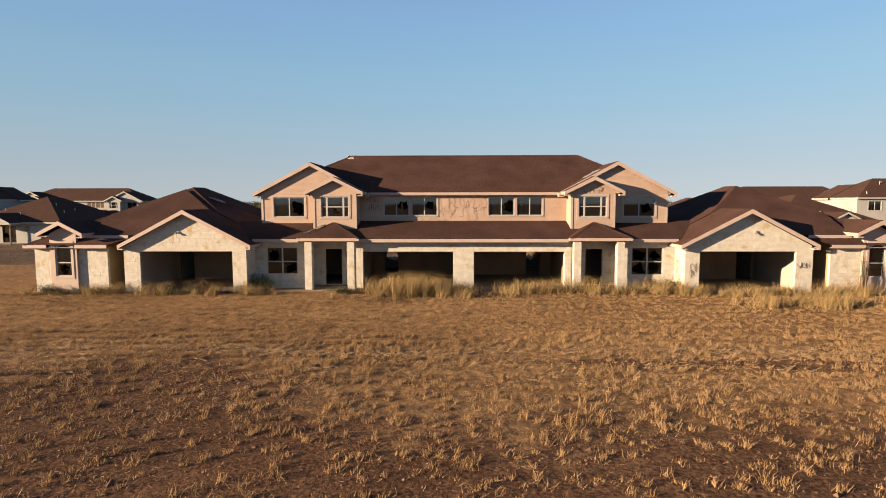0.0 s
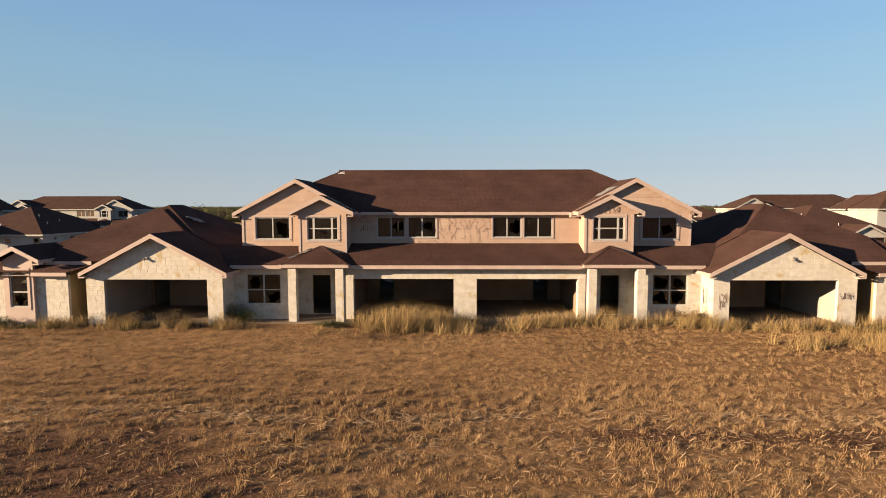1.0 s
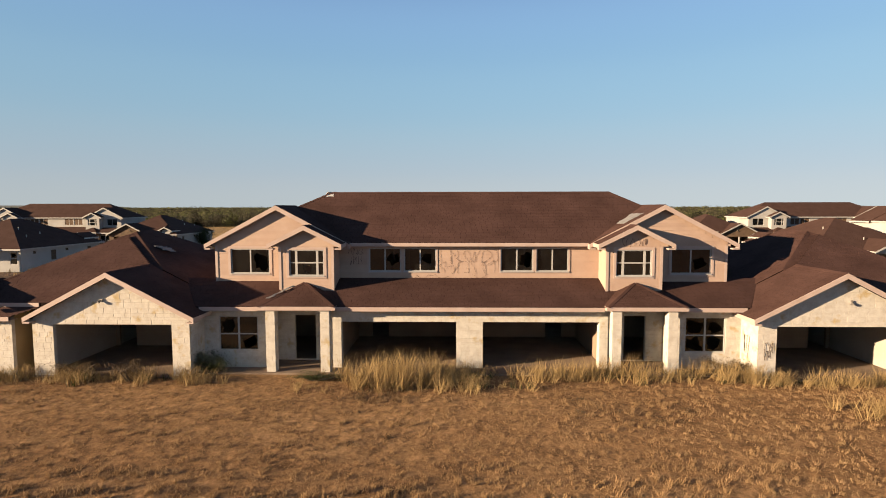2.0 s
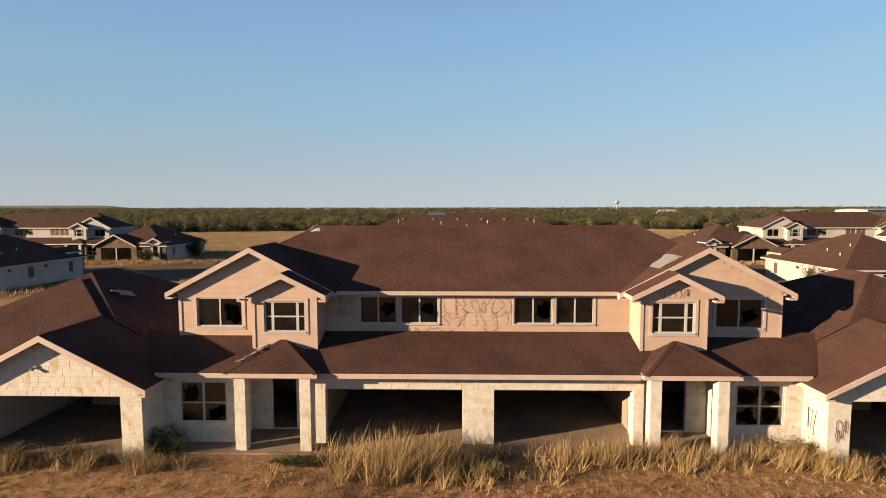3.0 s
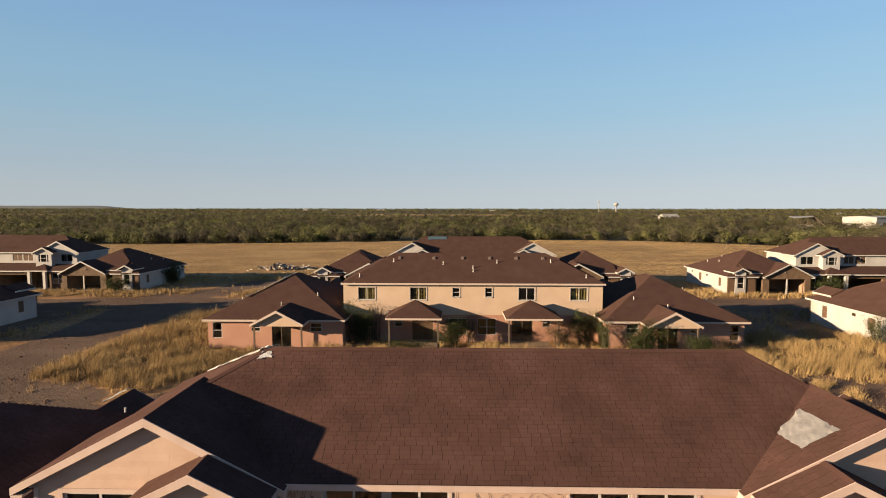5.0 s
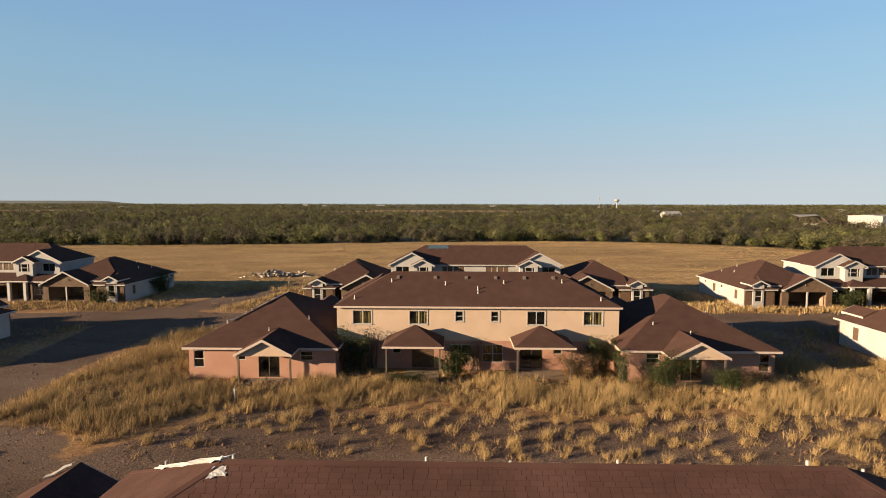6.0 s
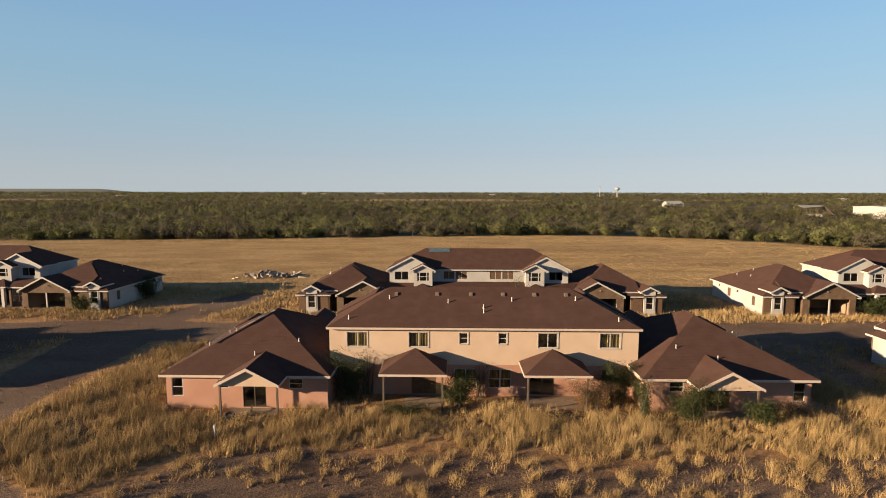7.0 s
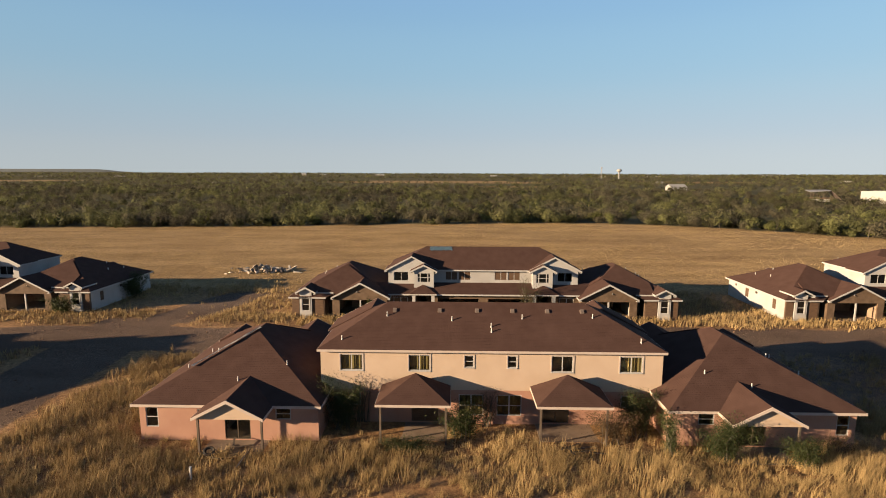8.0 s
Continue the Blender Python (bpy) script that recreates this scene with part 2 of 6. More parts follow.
def prism(bm, pts, way):
    """A flat polygon drawn out along a way into a solid."""
    a = [bm.verts.new(p) for p in pts]
    b = [bm.verts.new(Vector(p) + Vector(way)) for p in pts]
    bm.faces.new(a)
    bm.faces.new(b[::-1])
    n = len(a)
    for i in range(n):
        bm.faces.new((a[i], b[i], b[(i + 1) % n], a[(i + 1) % n]))


def tube(bm, p, q, r0, r1, n=7):
    p, q = Vector(p), Vector(q)
    d = (q - p).normalized()
    e = d.orthogonal().normalized()
    f = d.cross(e)
    ring = [[bm.verts.new(c + r * (math.cos(k * math.tau / n) * e + math.sin(k * math.tau / n) * f)) for k in range(n)]
            for c, r in ((p, r0), (q, r1))]
    for k in range(n):
        bm.faces.new((ring[0][k], ring[0][(k + 1) % n], ring[1][(k + 1) % n], ring[1][k]))
    bm.faces.new(ring[0][::-1])
    bm.faces.new(ring[1])


def part(name, bm, material, parent=None, label="", m=None):
    """Links a bmesh as one mesh object under a thing or a part."""
    bmesh.ops.recalc_face_normals(bm, faces=bm.faces)
    me = bpy.data.meshes.new(name)
    bm.to_mesh(me)
    bm.free()
    me.materials.append(material)
    ob = new(name, me)
    ob.parent = parent
    if m is not None:
        ob.matrix_basis = m
    return tagged(ob, label)


def share(name, me, parent, m):
    ob = new(name, me)
    ob.parent = parent
    ob.matrix_basis = m
    return ob


def from_arrays(name, verts, faces, material, smooth=False):
    """One mesh from numpy arrays: verts (n, 3), faces (m, 3 or 4)."""
    me = bpy.data.meshes.new(name)
    k = faces.shape[1]
    me.vertices.add(len(verts))
    me.vertices.foreach_set("co", np.asarray(verts, np.float32).ravel())
    me.loops.add(faces.size)
    me.loops.foreach_set("vertex_index", np.asarray(faces, np.int32).ravel())
    me.polygons.add(len(faces))
    me.polygons.foreach_set("loop_start", np.arange(0, faces.size, k, dtype=np.int32))
    me.update(calc_edges=True)
    me.materials.append(material)
    if smooth:
        me.shade_smooth()
    else:
        me.shade_flat()
    return me


def holder(name, at):
    ob = new(name)
    ob.matrix_basis = at
    return ob


def wall(bm, axis, c, a0, a1, z0, z1, holes=(), out=-1, th=0.16):
    """A wall in the plane x = c or y = c with its outer face there; out: the side on which outdoors lies. One joined sheet with thickness."""
    a0, a1 = min(a0, a1), max(a0, a1)
    As = sorted({a0, a1, *[a for h in holes for a in h[:2] if a0 < a < a1]})
    Zs = sorted({z0, z1, *[z for h in holes for z in h[2:4] if z0 < z < z1]})
    na, nz = len(As) - 1, len(Zs) - 1
    solid = {(i, j) for i in range(na) for j in range(nz)
             if not any(h[0] < (As[i] + As[i + 1]) / 2 < h[1] and h[2] < (Zs[j] + Zs[j + 1]) / 2 < h[3] for h in holes)}
    made = {}

    def v(i, j, k):
        if (i, j, k) not in made:
            d = c - out * th * k
            made[i, j, k] = bm.verts.new((As[i], d, Zs[j]) if axis == "x" else (d, As[i], Zs[j]))
        return made[i, j, k]
    for i, j in solid:
        q = ((i, j), (i + 1, j), (i + 1, j + 1), (i, j + 1))
        for k in (0, 1):
            bm.faces.new([v(*p, k) for p in q])
        for (di, dj), e in (((0, -1), (0, 1)), ((1, 0), (1, 2)), ((0, 1), (2, 3)), ((-1, 0), (3, 0))):
            if (i + di, j + dj) not in solid:
                p, r = q[e[0]], q[e[1]]
                bm.faces.new((v(*p, 0), v(*r, 0), v(*r, 1), v(*p, 1)))


def both(holes, s):
    return [(min(s * a, s * b), max(s * a, s * b), c, d) for a, b, c, d in holes]


# unit pieces: a along the face, n outward, z up; scaled by the matrix of each object
def unit_piece(name, front, material, low=1.0, high=1.0):
    i, j = front
    v = [(-.5, 0, 0), (.5, 0, 0), (.5, 0, 1), (-.5, 0, 1), (-.5 + i, low, j), (.5 - i, low, j), (.5 - i, high, 1 - j), (-.5 + i, high, 1 - j)]
    f = [(5, 4, 7, 6), (0, 4, 5, 1), (1, 5, 6, 2), (2, 6, 7, 3), (3, 7, 4, 0)]
    return from_arrays(name, np.array(v), np.array(f), material)


UNIT_STONE = unit_piece("stone", (0.012, 0.028), STONE)
UNIT_BOARD = unit_piece("board", (0.0, 0.0), SIDING_PEACH, 1.0, 0.15)
UNIT_TAB = unit_piece("shingle", (0.012, 0.0), SHINGLE, 1.0, 0.12)


def span(poly, b):
    """The stretch of a convex polygon at height b."""
    xs = []
    for (x0, y0), (x1, y1) in zip(poly, poly[1:] + poly[:1]):
        if (y0 - b) * (y1 - b) < 0:
            xs.append(x0 + (x1 - x0) * (b - y0) / (y1 - y0))
    return (min(xs), max(xs)) if len(xs) > 1 else None


def lay(poly, origin, ea, en, ez, high, length, depth, gap, rng, shift=0.5, holes=(), bed=None):
    """Courses of pieces over a convex polygon (a, z) in the plane of ea and ez: a matrix for each piece."""
    bed = gap if bed is None else bed
    ea, en, ez = Vector(ea), Vector(en), Vector(ez)
    flip = -1 if ea.cross(en).dot(ez) < 0 else 1
    out = []
    z, top = min(p[1] for p in poly), max(p[1] for p in poly)
    while z < top - 0.02:
        h = min(rng.uniform(*high), top - z)
        if top - z - h < 0.05:
            h = top - z
        ab = span(poly, z + h / 2)
        stretches = []
        if ab:
            a = ab[0]
            for h0, h1 in sorted((k[0], k[1]) for k in holes if k[2] < z + h / 2 < k[3]):
                if h0 > a:
                    stretches.append((a, min(h0, ab[1])))
                a = max(a, h1)
            if a < ab[1]:
                stretches.append((a, ab[1]))
        for s0, s1 in stretches:
            a = s0 - rng.random() * shift * length[0]
            while a < s1 - 0.03:
                l = rng.uniform(*length)
                p, q = max(a, s0), min(a + l, s1)
                if s1 - q < 0.06:
                    q = s1
                if q - p > 0.04:
                    o = Vector(origin) + (p + q) / 2 * ea + (z + bed / 2) * ez
                    m = Matrix.Identity(4)
                    for k, col in enumerate((flip * ea * (q - p - gap), en * rng.uniform(*depth), ez * (h - bed))):
                        m.col[k] = (*col, 0)
                    m.col[3] = (*o, 1)
                    out.append(m)
                a = q if q == s1 else a + l
        z += h
    return out


def place(name, unit, mats, parent, single=0):
    """The first pieces as objects of their own, the others joined as one part."""
    for m in mats[:single]:
        share(name, unit, parent, m)
    rest = mats[single:]
    if rest:
        uv = np.array([tuple(v.co) for v in unit.vertices])
        uf = np.array([tuple(p.vertices) for p in unit.polygons])
        M = np.array([[list(r) for r in m] for m in rest])
        V = np.einsum("nij,kj->nki", M[:, :3, :3], uv) + M[:, None, :3, 3]
        F = uf[None] + (np.arange(len(rest)) * len(uv))[:, None, None]
        me = from_arrays(name + "_rest", V.reshape(-1, 3), F.reshape(-1, 4), unit.materials[0])
        ob = new(name + "_rest", me)
        ob.parent = parent
        tagged(ob, kind="stuff")


# ---- windows and doors ----
def turned(c, a, z, facing):
    """The pose of a window whose middle stands at a along a wall: facing front, rear, plus (x) or minus (x)."""
    return {"front": pose(a, c, z), "rear": pose(a, c, z, 0, 0, 180), "plus": pose(c, a, z, 0, 0, 90), "minus": pose(c, a, z, 0, 0, -90)}[facing]


def ragged(bm, x0, x1, z0, z1, rng, size):
    """A pane with a jagged hole where it was smashed."""
    cx, cz = rng.uniform(x0 + 0.4 * (x1 - x0), x0 + 0.6 * (x1 - x0)), rng.uniform(z0 + 0.4 * (z1 - z0), z0 + 0.6 * (z1 - z0))
    n = 16
    outer, inner = [], []
    for k in range(n):
        t = k * math.tau / n + 0.001
        dx, dz = math.cos(t), math.sin(t)
        r = min(((x1 if dx > 0 else x0) - cx) / dx, ((z1 if dz > 0 else z0) - cz) / dz)
        outer.append(bm.verts.new((cx + r * dx, 0, cz + r * dz)))
        q = min(r * 0.985, size * rng.uniform(0.62, 1.3) * min(x1 - x0, z1 - z0) / 2)
        inner.append(bm.verts.new((cx + q * dx, 0, cz + q * dz)))
    for k in range(n):
        bm.faces.new((outer[k], outer[(k + 1) % n], inner[(k + 1) % n], inner[k]))
    corners = [(x1, z1), (x0, z1), (x0, z0), (x1, z0)]
    for x, z in corners:
        t = math.atan2(z - cz, x - cx) % math.tau
        k = int(t / (math.tau / n)) % n
        bm.faces.new((outer[k], bm.verts.new((x, 0, z)), outer[(k + 1) % n]))


def window(house, style, w, h, at, frame_mat, broken=(), casing=None, boarded=None, seed=1, glass=None, curtain=None, casing_width=0.11):
    """A framed window: slider, grid, sash or bay lights; broken: the numbers of its smashed panes."""
    rng = random.Random(seed)
    f, d = 0.05, 0.05
    x0, x1 = -w / 2, w / 2
    bars, panes = [], []
    if style == "slider":
        bars = [(-0.03, 0.03, f, h - f)]
        panes = [(x0 + f, -0.03, f, h - f), (0.03, x1 - f, f, h - f)]
    elif style == "grid":
        m = h * 0.48
        bars = [(-0.04, 0.04, f, h - f), (x0 + f, -0.04, m - 0.025, m + 0.025), (0.04, x1 - f, m - 0.025, m + 0.025)]
        panes = [(a, b, c, e) for a, b in ((x0 + f, -0.04), (0.04, x1 - f)) for c, e in ((m + 0.025, h - f), (f, m - 0.025))]
    elif style == "sash":
        m = h * 0.5
        bars = [(x0 + f, x1 - f, m - 0.025, m + 0.025)]
        panes = [(x0 + f, x1 - f, m + 0.025, h - f), (x0 + f, x1 - f, f, m - 0.025)]
    elif style == "bay":
        s, m = w * 0.2, h * 0.5
        bars = [(x0 + s - 0.05, x0 + s + 0.05, f, h - f), (x1 - s - 0.05, x1 - s + 0.05, f, h - f),
                (x0 + s + 0.05, x1 - s - 0.05, m - 0.03, m + 0.03), (x0 + f, x0 + s - 0.05, m - 0.02, m + 0.02), (x1 - s + 0.05, x1 - f, m - 0.02, m + 0.02)]
        panes = [(x0 + s + 0.05, x1 - s - 0.05, f, m - 0.03), (x0 + s + 0.05, x1 - s - 0.05, m + 0.03, h - f),
                 (x0 + f, x0 + s - 0.05, f, m - 0.02), (x1 - s + 0.05, x1 - f, f, m - 0.02),
                 (x0 + f, x0 + s - 0.05, m + 0.02, h - f), (x1 - s + 0.05, x1 - f, m + 0.02, h - f)]
    bm = bmesh.new()
    wall(bm, "x", 0.0, x0, x1, 0, h, [(x0 + f, x1 - f, f, h - f)], -1, d + 0.03)
    ob = part("window", bm, frame_mat, house, m=at)
    for a, b, c, e in bars:
        bm = bmesh.new()
        box(bm, a, b, 0.01, d, c, e)
        part("mullion", bm, frame_mat, ob)
    for k, (a, b, c, e) in enumerate(panes):
        bm = bmesh.new()
        if boarded:
            box(bm, a, b, 0.015, 0.035, c, e)
            part("board_panel", bm, boarded, ob)
            continue
        if k in broken:
            ragged(bm, a, b, c, e, rng, rng.uniform(0.75, 1.05))
        else:
            bm.faces.new([bm.verts.new(p) for p in ((a, 0, c), (b, 0, c), (b, 0, e), (a, 0, e))])
        pane = part("pane", bm, glass or GLASS, ob, "smashed glass pane with a jagged hole" if k in broken else "", m=pose(0, 0.03, 0))
        pane.visible_shadow = False
    if curtain:
        bm = bmesh.new()
        n = 24
        cols = [[bm.verts.new((x0 + 0.02 + (w - 0.04) * i / n, 0.16 + 0.025 * math.sin(i * 1.7), z)) for z in (h * 0.04, h - 0.02)] for i in range(n + 1)]
        for a, b in zip(cols, cols[1:]):
            bm.faces.new((a[0], b[0], b[1], a[1]))
        part("curtain", bm, curtain, ob, "faded olive curtain")
    if casing:
        bm = bmesh.new()
        k = casing_width
        wall(bm, "x", -0.05, x0 - k, x1 + k, -k, h + k, [(x0, x1, 0, h)], -1, 0.05)
        part("casing", bm, casing, ob)
        bm = bmesh.new()
        box(bm, x0 - 0.02, x1 + 0.02, -0.08, -0.051, -0.035, 0.012)
        part("sill", bm, frame_mat, ob)
    return ob


def arched_window(house, w, h, at, frame_mat, casing, broken=(), seed=1):
    """A sash window under a flat arch, with the wall's rounded surround."""
    rng = random.Random(seed)
    rise, n = 0.22, 10

    def outline(g):
        pts = [(-w / 2 + g, g), (w / 2 - g, g)]
        for k in range(n + 1):
            t = k / n * math.pi
            pts.append(((w / 2 - g) * math.cos(t), h - rise - g + rise * math.sin(t)))
        return pts
    a, b = outline(0.0), outline(0.05)
    bm = bmesh.new()
    for k in range(len(a)):
        j = (k + 1) % len(a)
        prism(bm, [(a[k][0], 0, a[k][1]), (a[j][0], 0, a[j][1]), (b[j][0], 0, b[j][1]), (b[k][0], 0, b[k][1])], (0, 0.08, 0))
    m = h * 0.42
    bmesh.ops.remove_doubles(bm, verts=bm.verts, dist=0.0005)
    ob = part("window", bm, frame_mat, house, "arched sash window", at)
    bm = bmesh.new()
    box(bm, -w / 2 + 0.05, w / 2 - 0.05, 0.01, 0.05, m - 0.03, m + 0.03)
    part("mullion", bm, frame_mat, ob)
    bm = bmesh.new()
    for k in range(2, len(a) - 1):
        prism(bm, [(a[k][0], 0, a[k][1]), (a[k][0], 0, h + 0.02), (a[k + 1][0], 0, h + 0.02), (a[k + 1][0], 0, a[k + 1][1])], (0, 0.12, 0))
    bmesh.ops.remove_doubles(bm, verts=bm.verts, dist=0.0005)
    part("arch_surround", bm, casing, ob)
    bm = bmesh.new()
    wall(bm, "x", -0.05, -w / 2 - 0.12, w / 2 + 0.12, -0.12, h + 0.14, [(-w / 2, w / 2, 0, h + 0.02)], -1, 0.03)
    part("casing", bm, casing, ob)
    for k, (c, e) in enumerate(((m + 0.03, h - rise), (0.05, m - 0.03))):
        bm = bmesh.new()
        if k in broken:
            ragged(bm, -w / 2 + 0.05, w / 2 - 0.05, c, e, rng, 0.9)
        elif k == 0:
            bm.faces.new([bm.verts.new((x, 0, z)) for x, z in [(-w / 2 + 0.05, c), (w / 2 - 0.05, c)] + b[2:]])
        else:
            bm.faces.new([bm.verts.new(p) for p in ((-w / 2 + 0.05, 0, c), (w / 2 - 0.05, 0, c), (w / 2 - 0.05, 0, e), (-w / 2 + 0.05, 0, e))])
        part("pane", bm, GLASS, ob, m=pose(0, 0.03, 0)).visible_shadow = False
    return ob


# ---- roofs ----
ROOF_TH = 0.15


def hip_roof(house, x0, x1, y0, y1, z, r0, r1, sty, slopes, fascia=(1, 1, 1, 1)):
    """A hipped roof over a rectangle; r0, r1: the ends of its ridge. Adds its slopes to the list."""
    c = [(x0, y0, z), (x1, y0, z), (x1, y1, z), (x0, y1, z)]
    if abs(r0[0] - r1[0]) >= abs(r0[1] - r1[1]):
        polys = [[c[0], c[1], r1, r0], [c[1], c[2], r1], [c[2], c[3], r0, r1], [c[3], c[0], r0]]
    else:
        polys = [[c[0], c[1], r0], [c[1], c[2], r1, r0], [c[2], c[3], r1], [c[3], c[0], r0, r1]]
    bm = bmesh.new()
    for p in polys:
        bm.faces.new([bm.verts.new(q) for q in p])
    low = [bm.verts.new((p[0], p[1], z - ROOF_TH)) for p in c]
    top = [bm.verts.new(p) for p in c]
    bm.faces.new(low)
    for k in range(4):
        bm.faces.new((low[k], low[(k + 1) % 4], top[(k + 1) % 4], top[k]))
    bmesh.ops.remove_doubles(bm, verts=bm.verts, dist=0.001)
    ob = part("roof", bm, sty["roof"], house)
    t = 0.025
    for on, e in zip(fascia, ((x0 - t, x1 + t, y0 - t, y0 - 0.002), (x1 + 0.002, x1 + t, y0, y1), (x0 - t, x1 + t, y1 + 0.002, y1 + t), (x0 - t, x0 - 0.002, y0, y1))):
        if on:
            bm = bmesh.new()
            box(bm, *e, z - ROOF_TH - 0.02, z - 0.012)
            part("fascia", bm, sty["trim"], ob)
    bm = bmesh.new()
    box(bm, x0 + 0.01, x1 - 0.01, y0 + 0.01, y1 - 0.01, z - ROOF_TH - 0.016, z - ROOF_TH - 0.004)
    part("soffit", bm, sty["trim"], ob)
    slopes += [(ob, p) for p in polys]
    return ob


def gable_roof(house, uc, half, ztip, zpeak, yf, yb, sty, slopes, s=1, returns=0.0):
    """A gabled roof with its ridge along y: two slabs, rake boards at its front end, boxed returns under the tips."""
    x = s * uc
    ob = None
    for d in (-1, 1):
        tip = x + d * half
        p = [(tip, yf, ztip), (tip, yb, ztip), (x, yb, zpeak), (x, yf, zpeak)]
        bm = bmesh.new()
        prism(bm, p, (0, 0, -ROOF_TH))
        slab = part("roof", bm, sty["roof"], house)
        ob = ob or slab
        slopes.append((slab, p))
        front = yf - 0.03 if yb > yf else yf + 0.03
        bm = bmesh.new()
        prism(bm, [(tip + d * 0.02, front, ztip - 0.012), (x, front, zpeak + 0.003), (x, front, zpeak - 0.21), (tip + d * 0.02, front, ztip - 0.2)], (0, yf - front - 0.002 * (1 if yb > yf else -1), 0))
        part("rake_board", bm, sty["trim"], slab)
        bm = bmesh.new()
        e = 1 if yb > yf else -1
        box(bm, tip + d * 0.002, tip + d * 0.025, yf + 0.002 * e, yf + e * min(abs(yb - yf), 3.2), ztip - 0.18, ztip - 0.012)
        part("fascia", bm, sty["trim"], slab)
        if returns:
            bm = bmesh.new()
            box(bm, tip + d * 0.015, tip - d * 0.27, yf - 0.02 * e, yf + e * returns, ztip - 0.25, ztip - 0.19)
            part("cornice_return", bm, sty["trim"], slab)
    return ob


def slope_frame(p):
    """The plane of a slope whose first two corners are its eave: origin, along, normal, upslope and its outline there."""
    q = [Vector(v) for v in p]
    ea = (q[1] - q[0]).normalized()
    n = ea.cross(q[2] - q[0]).normalized()
    if n.z < 0:
        n = -n
    up = n.cross(ea)
    if up.z < 0:
        up = -up
    return q[0], ea, n, up, [((v - q[0]).dot(ea), (v - q[0]).dot(up)) for v in q]


def wing_roof(house, s, sty, slopes):
    """The low wing: a hip with a short ridge, a raised front slope with a hip of its own, and the garage gable running into it."""
    def P(u, v, z):
        return (s * u, v, z)
    r0, r1 = P(16.92, 2.48, 5.68), P(16.92, 4.02, 5.68)
    polys = [[P(23, -3.6, 2.55), P(23, 10.1, 2.55), r1, r0], [P(23, 10.1, 2.55), P(10.85, 10.1, 2.55), r1],
             [P(18.6, -3.6, 2.55), P(23, -3.6, 2.55), r0, P(13.95, -0.5, 4.10)],
             [P(10.85, 10.1, 2.55), P(10.85, -0.5, 2.44), P(13.95, -0.5, 4.10), r0, r1]]
    bm = bmesh.new()
    for p in polys[:3]:
        bm.faces.new([bm.verts.new(q) for q in p])
    prism(bm, polys[3], (0, 0, -ROOF_TH))
    bmesh.ops.remove_doubles(bm, verts=bm.verts, dist=0.001)
    main = part("roof", bm, sty["roof"], house)
    slopes += [(main, p) for p in polys]
    for e in ((22.99, 23.025, -3.6, 10.1), (10.85, 23.025, 10.1, 10.125), (10.825, 10.85, 6.8, 10.1), (18.6, 20.28, -3.63, -3.6), (21.78, 23.025, -3.63, -3.6)):
        bm = bmesh.new()
        box(bm, s * e[0], s * e[1], e[2], e[3], 2.37, 2.54)
        part("fascia", bm, sty["trim"], main)
    for e in ((22.3, 22.99, -3.6, 10.1), (10.85, 22.3, 9.5, 10.1), (10.85, 11.4, 6.8, 9.5), (18.6, 22.3, -3.6, -3.1)):
        bm = bmesh.new()
        box(bm, s * e[0], s * e[1], e[2], e[3], 2.385, 2.40)
        part("soffit", bm, sty["trim"], main)
    zf = 3.02
    p = [P(13.6, -3.0, zf), P(20.0, -3.0, zf), P(20.0, -0.94, 4.08), P(17.1, 1.96, 5.57), P(14.52, -0.5, 4.31)]
    bm = bmesh.new()
    prism(bm, p, (0, 0, -ROOF_TH))
    step = part("roof", bm, sty["roof"], house)
    slopes.append((step, p))
    bm = bmesh.new()
    box(bm, s * 17.8, s * 20.02, -3.026, -3.002, zf - 0.17, zf - 0.012)
    part("fascia", bm, sty["trim"], step)
    gable_roof(house, 14.52, 3.46, 2.54, 4.35, -3.66, -0.5, sty, slopes, s, 0.34)


# ---- the house: two tall homes in the middle, a low wing with a garage at each end ----
U_FRONT = [(1.48, 2.98, 3.96, 5.05), (3.12, 4.60, 3.96, 5.05)]
U_GABLE = [(9.12, 10.92, 3.90, 5.04)]
U_BAY = [(6.39, 7.94, 3.91, 5.06)]
U_REAR = [(1.15, 1.78, 4.02, 4.86), (4.12, 5.58, 3.75, 4.88), (8.73, 10.25, 3.75, 4.88)]
G_REAR = [(0.46, 2.15, 0.58, 2.08), (3.55, 5.4, 0.1, 2.1), (6.3, 7.0, 1.3, 2.1), (8.9, 9.7, 1.25, 2.12)]
W_REAR = [(12.9, 13.9, 1.45, 2.2), (15.55, 17.2, 0.08, 2.05), (18.2, 18.95, 1.45, 2.1), (21.5, 22.3, 0.85, 2.2)]
W_SIDE = [(-1.4, -0.7, 0.9, 2.1), (2.6, 3.1, 1.85, 2.15), (4.6, 5.4, 0.95, 2.1), (7.6, 8.0, 1.85, 2.15)]


